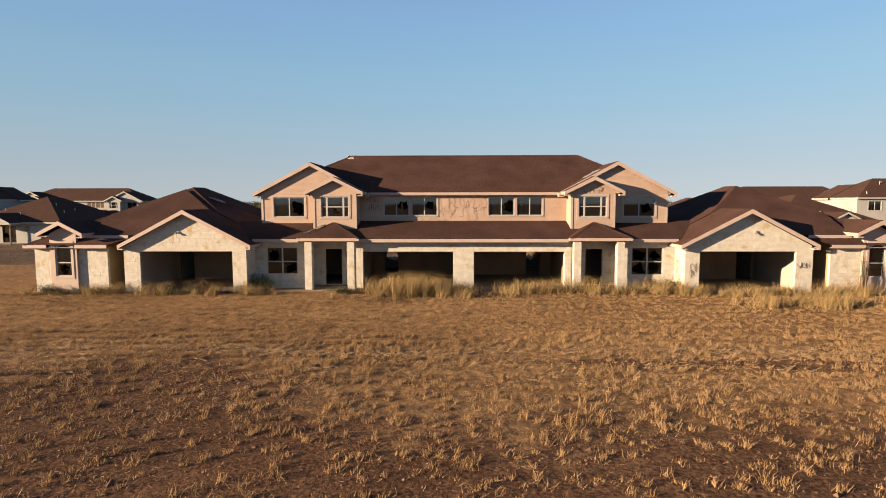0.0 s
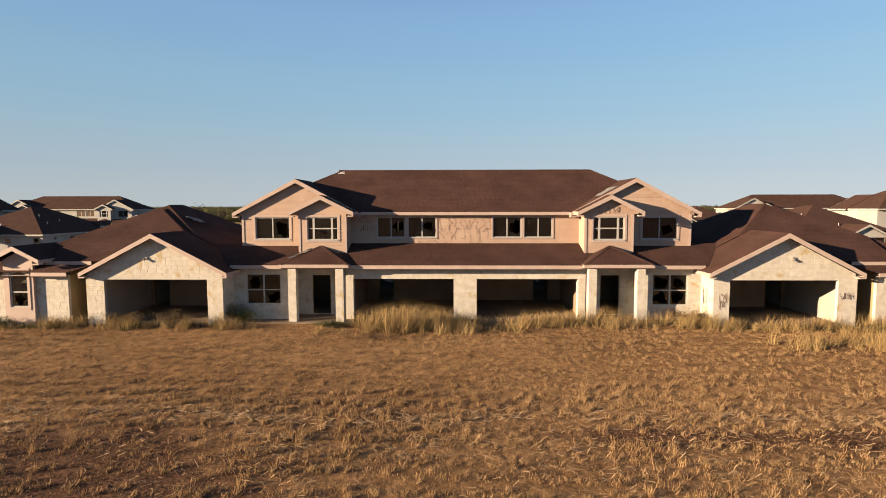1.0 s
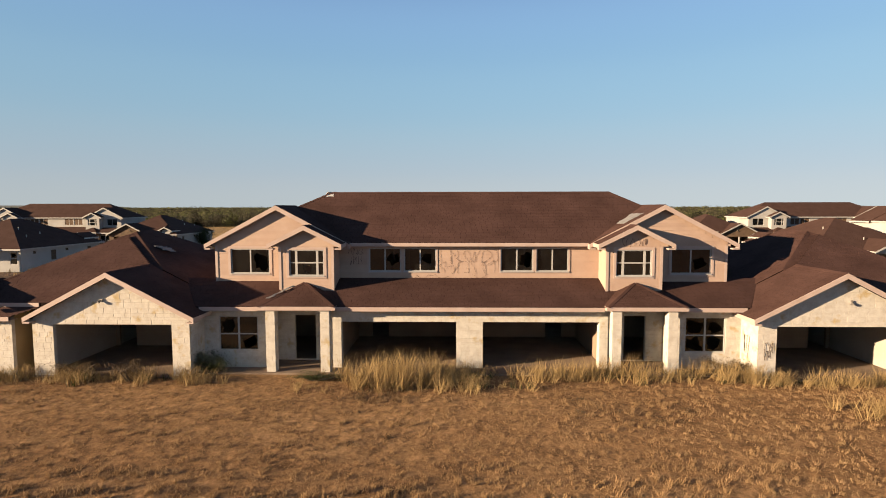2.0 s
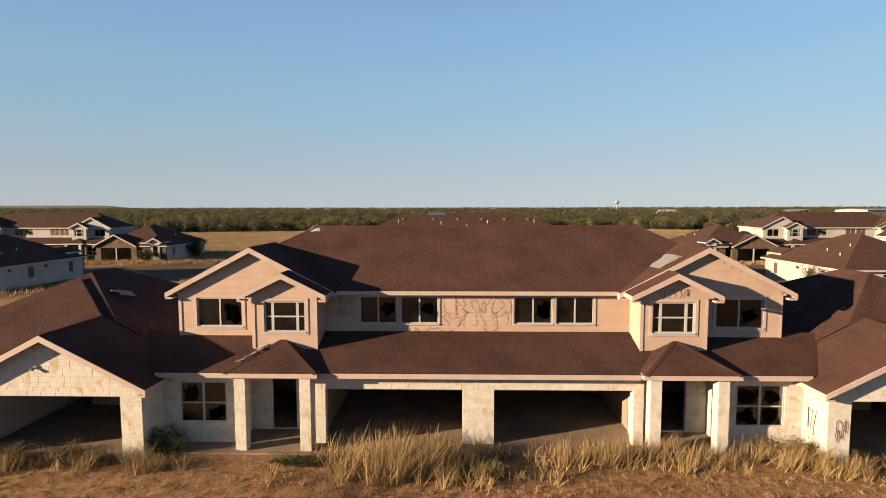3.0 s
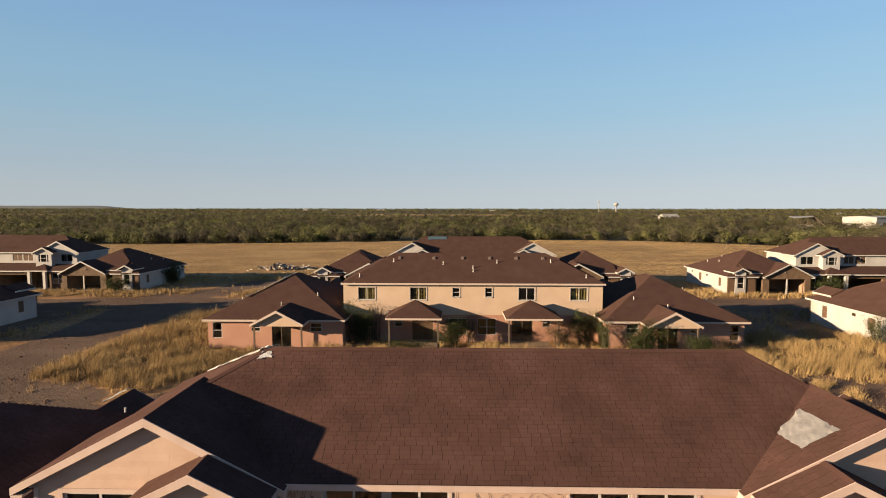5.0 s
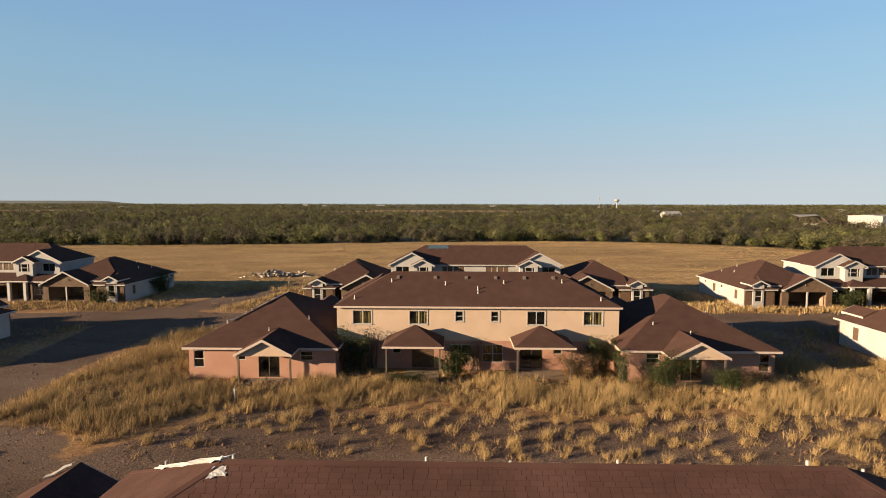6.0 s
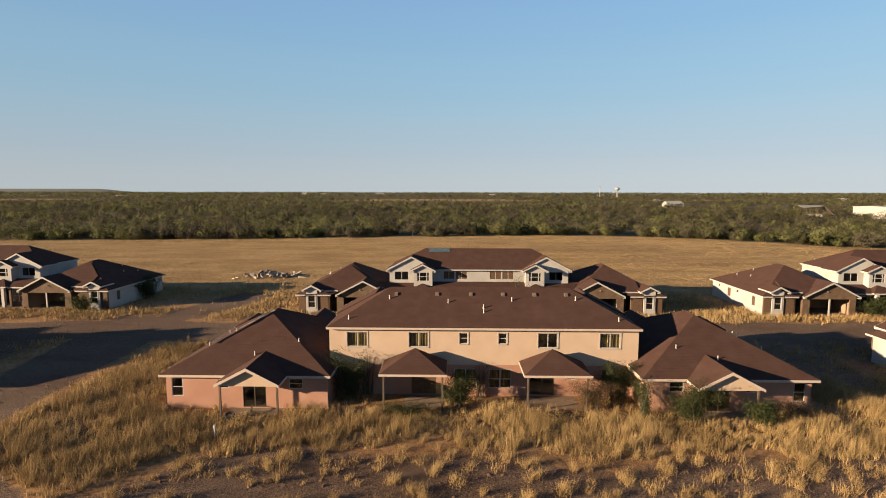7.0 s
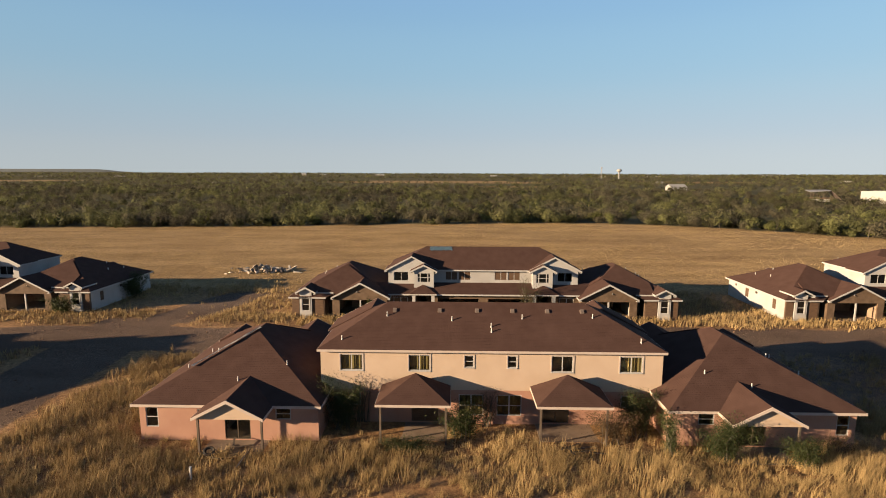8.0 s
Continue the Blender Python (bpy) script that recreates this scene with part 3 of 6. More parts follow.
def build_house(at, sty, name="fourplex_house"):
    rng = random.Random(sty["seed"])
    house = holder(name, at)
    slopes = []
    up, lo = sty["upper"], sty["lower"]
    fr = sty["frame"]
    walls = {}

    def W(key, mat, *segments):
        for g in segments:
            bm = bmesh.new()
            wall(bm, *g)
            ob = part("wall", bm, mat, house)
            walls.setdefault(key, ob)

    # upper storey
    W("upper_mid", up, ("x", 0.1, -5.98, 5.98, 3.0, 5.2, both(U_FRONT, 1) + both(U_FRONT, -1)))
    W("upper_rear", sty["upper_rear"], ("x", 6.95, -11.6, 11.6, 2.4, 5.2, both(U_REAR, 1) + both(U_REAR, -1), 1))
    for s in (1, -1):
        W(("upper_gable", s), up, ("x", -0.24, s * 5.98, s * 11.6, 2.85, 5.2, both(U_GABLE, s)))
        W(("upper_side", s), up, ("y", s * 11.6, -0.08, 6.79, 2.4, 5.2, (), s))
        W(("bay", s), up, ("x", -1.15, s * 5.98, s * 8.37, 3.05, 5.2, both(U_BAY, s)), ("y", s * 8.37, -0.99, -0.24, 3.05, 5.2, (), s), ("y", s * 5.98, -0.99, 0.1, 3.05, 5.2, (), -s))
        bm = bmesh.new()
        prism(bm, [(s * 5.85, -0.24, 5.2), (s * 11.62, -0.24, 5.2), (s * 11.62, -0.24, 5.40), (s * 8.72, -0.24, 6.94), (s * 5.85, -0.24, 5.40)], (0, 0.16, 0))
        walls["gable_top", s] = part("gable_wall", bm, up, house)
        bm = bmesh.new()
        prism(bm, [(s * 5.75, -1.15, 5.2), (s * 8.65, -1.15, 5.2), (s * 8.65, -1.15, 5.35), (s * 7.2, -1.15, 6.07), (s * 5.75, -1.15, 5.35)], (0, 0.16, 0))
        walls["bay_top", s] = part("gable_wall", bm, up, house)
    # ground floor
    W("front_mid", lo, ("x", -2.05, -5.85, 5.85, -0.1, 2.62, both([(0.56, 5.48, -1, 2.14)], 1) + both([(0.56, 5.48, -1, 2.14)], -1), -1, 0.35))
    W("rear_mid", sty["lower_rear"], ("x", 6.95, -11.15, 11.15, -0.1, 2.4, both(G_REAR, 1) + both(G_REAR, -1), 1))
    for s in (1, -1):
        W(("porch", s), lo, ("x", -0.9, s * 5.85, s * 8.6, -0.1, 2.6, both([(6.88, 7.82, 0.08, 2.1)], s)),
          ("y", s * 5.85, -1.7, -0.9, -0.1, 2.6, (), s), ("y", s * 8.6, -2.05, -0.9, -0.1, 2.6, (), -s))
        W(("front", s), lo, ("x", -2.05, s * 8.76, s * 11.4, -0.1, 2.62, both([(9.06, 10.76, 0.78, 2.3)], s)))
        W(("garage_side", s), lo, ("y", s * 11.4, -3.3, -1.9, -0.1, 2.5, (), -s))
        W(("garage", s), lo, ("x", -3.3, s * 11.56, s * 17.9, -0.1, 2.36, both([(12.14, 17.04, -1, 2.18)], s)))
        bm = bmesh.new()
        prism(bm, [(s * 11.4, -3.3, 2.36), (s * 17.8, -3.3, 2.36), (s * 17.8, -3.3, 2.52), (s * 14.52, -3.3, 4.25), (s * 11.4, -3.3, 2.60)], (0, 0.16, 0))
        walls["garage_top", s] = part("gable_wall", bm, lo, house)
        W(("entry", s), sty["entry"], ("y", s * 17.9, -3.14, -1.5, -0.1, 2.7, (), s), ("x", -1.5, s * 17.9, s * 18.8, -0.1, 2.9, ()), ("y", s * 18.8, -3.09, -1.5, -0.1, 2.7, (), -s))
        W(("wing_front", s), lo, ("x", -3.25, s * 18.8, s * 22.7, -0.1, 2.45, both([(20.5, 21.56, 0.8, 2.6)], s)))
        W(("bay_front", s), sty["arch_wall"], ("x", -3.43, s * 20.32, s * 21.74, -0.1, 3.1, both([(20.6, 21.46, 0.88, 2.58)], s)))
        bm = bmesh.new()
        prism(bm, [(s * 20.3, -3.43, 3.1), (s * 21.76, -3.43, 3.1), (s * 21.0, -3.43, 3.5)], (0, 0.16, 0))
        part("gable_wall", bm, sty["arch_wall"], house)
        W(("side", s), sty["side"], ("y", s * 22.7, -3.09, 9.54, -0.1, 2.5, W_SIDE, s))
        W(("rear", s), sty["lower_rear"], ("x", 9.7, s * 11.15, s * 22.7, -0.1, 2.5, both(W_REAR, s), 1))
        W(("rear_jog", s), sty["lower_rear"], ("y", s * 11.15, 6.95, 9.54, -0.1, 2.6, (), -s))
    # inside: slabs, ceilings, party walls, garage backs
    bm = bmesh.new()
    box(bm, -11.4, 11.4, -2.9, 6.85, -0.2, 0.06)
    part("floor_slab", bm, CONCRETE, house)
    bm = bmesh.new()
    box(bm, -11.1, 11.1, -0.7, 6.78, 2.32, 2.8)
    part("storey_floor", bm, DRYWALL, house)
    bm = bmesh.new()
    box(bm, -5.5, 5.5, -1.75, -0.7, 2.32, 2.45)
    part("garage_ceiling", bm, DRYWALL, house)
    inner = []
    inner.append(("x", 3.5, -10.55, 10.55, 0.06, 2.32, both([(4.15, 5.0, 0.06, 2.05)], 1) + both([(4.15, 5.0, 0.06, 2.05)], -1), -1, 0.12))
    inner.append(("y", 0.06, -1.6, 3.38, 0.06, 2.32, (), 1, 0.12))
    for s in (1, -1):
        inner.append(("y", s * 5.72, -0.74, 3.38, 0.06, 2.32, (), -s, 0.12))
    # unseen upper partitions, added to stop light passing from window to window
    inner.append(("x", 3.6, -11.2, 11.2, 2.8, 5.1, both([(3.0, 3.9, 2.8, 4.8), (8.8, 9.6, 2.8, 4.8)], 1) + both([(3.0, 3.9, 2.8, 4.8)], -1), -1, 0.12))
    for x in (-5.9, 0.06, 5.9):
        inner.append(("y", x, 3.75, 6.5, 2.8, 5.1, (), 1, 0.12))
        inner.append(("y", x, 0.4, 3.45, 2.8, 5.1, (), 1, 0.12))
    for s in (1, -1):
        bm = bmesh.new()
        box(bm, s * 11.4, s * 22.5, -3.4, 9.6, -0.2, 0.05)
        part("floor_slab", bm, CONCRETE, house)
        bm = bmesh.new()
        box(bm, s * 10.8, s * 22.4, -1.3, 9.5, 2.3, 2.38)
        part("wing_ceiling", bm, DRYWALL, house)
        bm = bmesh.new()
        box(bm, s * 11.6, s * 17.7, -3.1, -1.3, 2.3, 2.38)
        part("garage_ceiling", bm, DRYWALL, house)
        inner.append(("x", 1.5, s * 11.64, s * 17.6, 0.05, 2.3, both([(16.55, 17.4, 0.05, 2.05)], s), -1, 0.12))
        inner.append(("y", s * 17.6, -3.12, 9.5, 0.05, 2.3, (), -s, 0.12))
        inner.append(("y", s * 11.62, -3.12, 9.5, 0.05, 2.3, (), s, 0.12))
        # porch pillars
        for u in (6.02, 8.3):
            bm = bmesh.new()
            box(bm, s * (u - 0.19), s * (u + 0.19), -2.72, -2.34, -0.15, 2.65)
            walls["pillar", s, u] = part("pillar", bm, sty["pillar"], house)
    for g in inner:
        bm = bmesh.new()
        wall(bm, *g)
        # garage side walls take the sunlit copy of the drywall colour
        part("inner_wall", bm, DRYWALL_SUNLIT if g[0] == "y" and abs(g[1]) == 17.6 else DRYWALL, house)
    # roofs
    hip_roof(house, -11.75, 11.75, -0.2, 7.25, 5.31, (-7.05, 3.4, 7.70), (7.3, 3.4, 7.70), sty, slopes)
    bm = bmesh.new()
    skirt = [(-11.5, -2.55, 2.79), (11.5, -2.55, 2.79), (13.25, 0.1, 3.66), (-13.25, 0.1, 3.66)]
    prism(bm, skirt, (0, 0, -0.13))
    ob = part("roof", bm, sty["roof"], house)
    slopes.append((ob, skirt))
    for a, b in ((-5.56, 5.56), (8.88, 11.35), (-11.35, -8.88)):
        bm = bmesh.new()
        box(bm, a, b, -2.575, -2.552, 2.60, 2.775)
        part("fascia", bm, sty["trim"], ob)
        bm = bmesh.new()
        box(bm, a, b, -2.55, -2.0, 2.615, 2.635)
        part("soffit", bm, sty["trim"], ob)
    for s in (1, -1):
        # the skirt runs out into the wing's slope and falls away behind
        back = [(s * 13.25, 0.102, 3.66), (s * 11.6, 0.102, 3.66), (s * 11.6, 2.5, 2.80)]
        bm = bmesh.new()
        prism(bm, back, (0, 0, -0.12))
        part("roof", bm, sty["roof"], house)
        gable_roof(house, 8.72, 3.30, 5.27, 7.01, -0.46, 2.6, sty, slopes, s, 0.30)
        gable_roof(house, 7.2, 1.62, 5.33, 6.14, -1.42, 1.1, sty, slopes, s, 0.30)
        hip_roof(house, s * 7.22 - 1.63, s * 7.22 + 1.63, -2.8, -0.3, 2.85, (s * 7.26, -1.05, 3.64), (s * 7.26, -1.049, 3.64), sty, slopes, (1, 1, 0, 1))
        wing_roof(house, s, sty, slopes)
        gable_roof(house, 20.95, 1.2, 3.16, 3.78, -3.78, -1.0, sty, slopes, s, 0.3)
        # rear: covered patios
        hip_roof(house, s * 5.07 - 2.36, s * 5.07 + 2.36, 7.0, 10.15, 2.74, (s * 5.05, 7.8, 3.92), (s * 5.05, 7.801, 3.92), sty, slopes, (0, 1, 1, 1))
        far = sty.get("patio_end", 11.85)
        gable_roof(house, 16.1, 2.17, 2.52, 3.66, far, 7.8, sty, slopes, s, 0.0)
        bm = bmesh.new()
        prism(bm, [(s * 14.03, far - 0.3, 2.3), (s * 18.17, far - 0.3, 2.3), (s * 18.17, far - 0.3, 2.42), (s * 16.1, far - 0.3, 3.5), (s * 14.03, far - 0.3, 2.42)], (0, -0.12, 0))
        part("gable_wall", bm, sty["patio_gable"], house)
        for u, v, h in ((14.15, far - 0.37, 2.32), (18.05, far - 0.37, 2.32), (3.0, 9.9, 2.6), (7.15, 9.9, 2.6)):
            bm = bmesh.new()
            box(bm, s * u - 0.06, s * u + 0.06, v - 0.06, v + 0.06, -0.1, h)
            part("post", bm, WOOD, house)
        for a, b, c, d in ((14.3, 18.1, 9.7, 11.8), (3.1, 7.1, 6.95, 9.4)):
            bm = bmesh.new()
            box(bm, s * a, s * b, c, d, -0.2, 0.02)
            part("patio_slab", bm, CONCRETE, house)
    # windows
    br = sty["broken"]

    def hang(style, c, hole, s, facing, **kw):
        a, b, z0, z1 = hole
        k = 1 if facing in ("front", "rear") else None
        mid = s * (a + b) / 2 if k else (a + b) / 2
        inset = 0.02 if facing in ("front", "minus") else -0.02
        if facing == "plus":
            inset = -0.02
        return window(house, style, b - a, z1 - z0, turned(c + inset, mid, z0, facing), kw.pop("frame", fr), glass=sty.get("glass"), seed=rng.randrange(9999), **kw)

    cs = sty["casing"]
    for s in (1, -1):
        for i, h in enumerate(U_FRONT):
            hang("slider", 0.1, h, s, "front", broken=(1,) if br and (i == 0 or s < 0) else (), casing=cs, casing_width=0.065, boarded=sty.get("board_mid"))
        hang("slider", -0.24, U_GABLE[0], s, "front", broken=(1,) if br else (), casing=cs, boarded=sty["board_front"] if s > 0 else None)
        hang("bay", -1.15, U_BAY[0], s, "front", broken=(0,) if br and s < 0 else (), casing=cs, boarded=sty["board_front"])
        hang("grid", -2.05, (9.06, 10.76, 0.78, 2.3), s, "front", broken=((0, 1, 2, 3) if s > 0 else (0, 3)) if br else ())
        for i, h in enumerate(U_REAR):
            hang("sash" if i == 0 else "slider", 6.95, h, s, "rear", casing=sty["trim"], casing_width=0.07, curtain=sty.get("curtain") if i and (s, i) != (-1, 1) else None, broken=(0,) if i == 2 and s < 0 else ())
        for i, h in enumerate(G_REAR):
            hang(("grid", "slider", "sash", "sash")[i], 6.95, h, s, "rear", curtain=sty.get("curtain") if i == 0 else None, frame=FRAME_BRONZE if i == 1 else fr, boarded=BOARD if i == 1 and s > 0 and sty["board_rear"] else None, broken=(0, 1) if br and i == 1 else ())
        for i, h in enumerate(W_REAR):
            hang(("sash", "slider", "sash", "sash")[i], 9.7, h, s, "rear", frame=FRAME_BRONZE if i == 1 else fr, broken=(0,) if i in (1, 3) else ())
        for i, h in enumerate(W_SIDE):
            hang("sash" if h[3] - h[2] > 0.6 else "slider", s * 22.7, h, s, "plus" if s > 0 else "minus", frame=FRAME_BRONZE, boarded=BOARD if sty["board_side"] and i in (0, 2) else None)
        arched_window(house, 0.86, 1.7, turned(-3.41, s * 21.03, 0.88, "front"), fr, sty["arch_wall"], (1,) if br and s < 0 else (), rng.randrange(999))
        if sty["boards"]:
            for a, b in ((18.95, 20.2), (21.85, 22.65)):
                bm = bmesh.new()
                box(bm, s * a, s * b, -3.29, -3.255, 0.0, 2.35)
                part("board_panel", bm, BOARD, house)
        if sty["boards"]:
            bm = bmesh.new()
            box(bm, s * 14.5, s * 14.66, -3.28, -3.16, -0.1, 2.2)
            part("post", bm, sty["trim"], house)
    # pipes and box vents on the roof
    for u, v in ((10.2, 6.5), (7.3, 4.6), (2.65, 4.95), (-0.1, 5.45), (-0.1, 5.85), (-2.35, 4.75), (-7.35, 4.65), (-10.2, 6.55), (16.8, 8.3), (13.9, 7.0), (-16.8, 8.4), (-14.2, 7.4)):
        z = 5.31 + 0.62 * (7.25 - v) if abs(u) < 11 else 2.55 + 0.5 * min(10.1 - v, abs(u) - 10.2)
        bm = bmesh.new()
        tube(bm, (u, v, z - 0.1), (u, v, z + 0.30), 0.038, 0.038)
        tube(bm, (u, v, z - 0.12), (u, v, z + 0.05), 0.10, 0.05)
        part("vent_pipe", bm, PIPE, house)
    for u in (-6.7, -4.2, -1.7, 0.85, 3.55, 6.8):
        bm = bmesh.new()
        z = 5.31 + 0.62 * 3.2
        prism(bm, [(u - 0.15, 4.05, z - 0.02), (u + 0.15, 4.05, z - 0.02), (u + 0.13, 4.07, z + 0.10), (u - 0.13, 4.07, z + 0.10)], (0, 0.26, -0.165))
        part("box_vent", bm, VENT, house)
    for s in (1, -1):
        for u, v in ((20.4, 4.0), (19.2, 5.6), (20.9, 6.6)):
            z = 2.55 + 0.5 * (23.0 - u)
            bm = bmesh.new()
            tube(bm, (s * u, v, z - 0.1), (s * u, v, z + 0.3), 0.045, 0.045)
            part("vent_pipe", bm, PIPE, house)
        bm = bmesh.new()
        x = s * 14.95
        box(bm, x - 0.06, x + 0.06, -3.36, -3.3, 3.12, 3.24)
        tube(bm, (x - 0.03, -3.36, 3.17), (x - 0.07, -3.46, 3.11), 0.035, 0.06)
        part("wall_lamp", bm, LAMP_METAL, house)
    return house, walls, slopes


# ---- ground ----
def smooth(a, b, x):
    t = np.clip((x - a) / (b - a), 0, 1)
    return t * t * (3 - 2 * t)


def ground_z(x, y):
    z = -0.28 + 0.28 * smooth(17.0, 26.0, y)
    z = z + 0.05 * np.sin(x * 0.31 + 1.3) * np.sin(y * 0.27) * smooth(60, 40, np.abs(x)) * (1 - smooth(24, 26, y) * (1 - smooth(39, 42, y)))
    return z + 1.6 * np.exp(-((y - 172) / 40) ** 2) * np.exp(-((x - 30) / 90) ** 2)


def axis_steps(lo, hi, fine, step, far):
    mid = list(np.arange(lo, hi + 1e-6, step))
    out, d = [], step
    a = mid[0]
    while a > -far:
        d *= 1.09
        a -= d
        out.insert(0, max(a, -far))
    b, d, tail = mid[-1], step, []
    while b < far:
        d *= 1.09
        b += d
        tail.append(min(b, far))
    return np.array(out + mid + tail)


def grass_slant(x, y):
    """How far the edge of the tall grass comes forward on the side of the dirt road."""
    return 1.15 * np.clip(-17 - x, 0, 7.5) * smooth(-25 - 1.0 * np.clip(y - 51, 0, 9), -22 - 1.0 * np.clip(y - 51, 0, 9), x)


def bare(x, y):
    """How bare the soil lies: gravel track, worn yard, dirt roads; two patches darken the ground in house shade."""
    x, y = np.asarray(x, float), np.asarray(y, float)
    wob = 1.6 * np.sin(x * 0.21 + 0.6) + 0.9 * np.sin(x * 0.53 + y * 0.2)
    d = 0.80 * (1 - smooth(7.5, 17.5, y + 0.8 * wob - 2.2 * smooth(-2, -9, x)))
    d = np.maximum(d, 0.3 * smooth(-9, -16, x) * (1 - smooth(17, 24, y)))
    d = np.maximum(d, 0.35 * np.exp(-((y - 16.6 - 0.3 * wob) / 0.9) ** 2))
    d = np.maximum(d, 0.9 * np.exp(-((y - 15.7 + 0.03 * x) / 0.55) ** 2) * smooth(-1, 5, x))
    slant = grass_slant(x, y)
    d = np.maximum(d, 0.85 * smooth(38, 41, y) * (1 - smooth(54.0, 57.0, y + slant + 0.6 * wob + 0.04 * np.abs(x))))
    road = smooth(5.2, 3.4, np.abs(x + 37.5 + 0.10 * (y - 75) + 0.5 * wob)) * smooth(38, 44, y) * (1 - smooth(88, 92, y))
    d = np.maximum(d, road)
    street = smooth(4.6, 3.2, np.abs(y - 83.5 - 0.02 * x + 0.3 * wob))
    d = np.maximum(d, 0.95 * street)
    # soil colour put where house shade falls, to brown and darken it there
    d = np.maximum(d, 0.62 * smooth(-41, -45, x) * smooth(50, 56, y) * (1 - smooth(80, 84, y)))
    d = np.maximum(d, 0.60 * smooth(24, 27, x) * smooth(65, 68, y) * (1 - smooth(80, 84, y)))
    d = np.maximum(d, 0.9 * smooth(4.5, 2.5, np.abs(x + 32 - 0.3 * (y - 100))) * smooth(86, 90, y) * (1 - smooth(100, 108, y)))
    return np.clip(d, 0, 1)


def wood_edge(x):
    return np.interp(x, [-400, -150, -20, 43, 70, 100, 160, 300], [178, 186, 193, 202, 190, 168, 150, 140])


CLEARINGS = ((-30, 930, 190, 120), (-760, 900, 130, 110), (60, 640, 60, 22), (420, 1000, 120, 90))


def wood_floor(x, y):
    """Where low brush and leaf litter cover the ground under the scrub wood."""
    d = smooth(0, 5, y - wood_edge(x) + 1.5 * np.sin(x * 0.4))
    for px, py, rx, ry in CLEARINGS:
        d = d * smooth(0.8, 1.1, ((x - px) / rx) ** 2 + ((y - py) / ry) ** 2)
    return d


def build_ground():
    xs, ys = axis_steps(-70, 75, 0, 0.7, 4600), axis_steps(-6, 130, 0, 0.7, 4600)
    X, Y = np.meshgrid(xs, ys)
    Z = ground_z(X, Y)
    V = np.stack([X, Y, Z], -1).reshape(-1, 3)
    nx, ny = len(xs), len(ys)
    i = (np.arange(ny - 1)[:, None] * nx + np.arange(nx - 1)[None]).ravel()
    F = np.stack([i, i + 1, i + nx + 1, i + nx], 1)
    m = surface("dry_field", (0.128, 0.073, 0.038), (0.375, 0.217, 0.108), 2.6, 0.95, 1.0, 9.0, spread=0.5, patch=(0.275, 0.162, 0.082), patch_at=0.57, gloss=0.06)
    nt = m.node_tree
    N, L = nt.nodes, nt.links
    b = N["Principled BSDF"]
    straw = b.inputs["Base Color"].links[0].from_socket
    meadow, gilt, golden = N.new("ShaderNodeAttribute"), N.new("ShaderNodeMix"), N.new("ShaderNodeMix")
    meadow.attribute_name = "meadow"
    gilt.data_type = golden.data_type = "RGBA"
    gilt.blend_type, gilt.inputs[0].default_value, gilt.inputs[7].default_value = "MULTIPLY", 1.0, (1.12, 1.28, 1.26, 1)
    L.new(straw, gilt.inputs[6])
    L.new(meadow.outputs["Fac"], golden.inputs[0])
    L.new(straw, golden.inputs[6])
    L.new(gilt.outputs[2], golden.inputs[7])
    straw = golden.outputs[2]
    att = N.new("ShaderNodeAttribute")
    att.attribute_name = "bare"
    geo = N.new("ShaderNodeNewGeometry")
    n1, n2 = N.new("ShaderNodeTexNoise"), N.new("ShaderNodeTexNoise")
    n1.inputs["Scale"].default_value, n1.inputs["Detail"].default_value = 1.4, 6
    n2.inputs["Scale"].default_value, n2.inputs["Detail"].default_value = 14.0, 4
    for n in (n1, n2):
        L.new(geo.outputs["Position"], n.inputs["Vector"])
    add = N.new("ShaderNodeMath")
    add.operation = "MULTIPLY_ADD"
    add.inputs[1].default_value = 0.9
    L.new(n1.outputs[0], add.inputs[0])
    L.new(att.outputs["Fac"], add.inputs[2])
    mask = N.new("ShaderNodeMapRange")
    mask.inputs[1].default_value, mask.inputs[2].default_value = 0.72, 1.05
    L.new(add.outputs[0], mask.inputs[0])
    soil = N.new("ShaderNodeMix")
    soil.data_type = "RGBA"
    soil.inputs[6].default_value, soil.inputs[7].default_value = (0.041, 0.021, 0.013, 1), (0.139, 0.076, 0.045, 1)
    rough = N.new("ShaderNodeMapRange")
    rough.inputs[1].default_value, rough.inputs[2].default_value = 0.30, 0.72
    L.new(n2.outputs[0], rough.inputs[0])
    L.new(rough.outputs[0], soil.inputs[0])
    clods = N.new("ShaderNodeTexNoise")
    clods.inputs["Scale"].default_value, clods.inputs["Detail"].default_value, clods.inputs["Roughness"].default_value = 6.0, 6, 0.7
    L.new(geo.outputs["Position"], clods.inputs["Vector"])
    heave = N.new("ShaderNodeBump")
    heave.inputs["Strength"].default_value, heave.inputs["Distance"].default_value = 0.8, 0.06
    L.new(clods.outputs[0], heave.inputs["Height"])
    fine = b.inputs["Normal"].links[0].from_node
    L.new(heave.outputs[0], fine.inputs["Normal"])
    dusty, pale, road_tone = N.new("ShaderNodeAttribute"), N.new("ShaderNodeMix"), N.new("ShaderNodeMix")
    dusty.attribute_name = "dust"
    pale.data_type = road_tone.data_type = "RGBA"
    pale.inputs[6].default_value, pale.inputs[7].default_value = (0.043, 0.029, 0.021, 1), (0.156, 0.108, 0.080, 1)
    L.new(rough.outputs[0], pale.inputs[0])
    L.new(dusty.outputs["Fac"], road_tone.inputs[0])
    L.new(soil.outputs[2], road_tone.inputs[6])
    L.new(pale.outputs[2], road_tone.inputs[7])
    mix = N.new("ShaderNodeMix")
    mix.data_type = "RGBA"
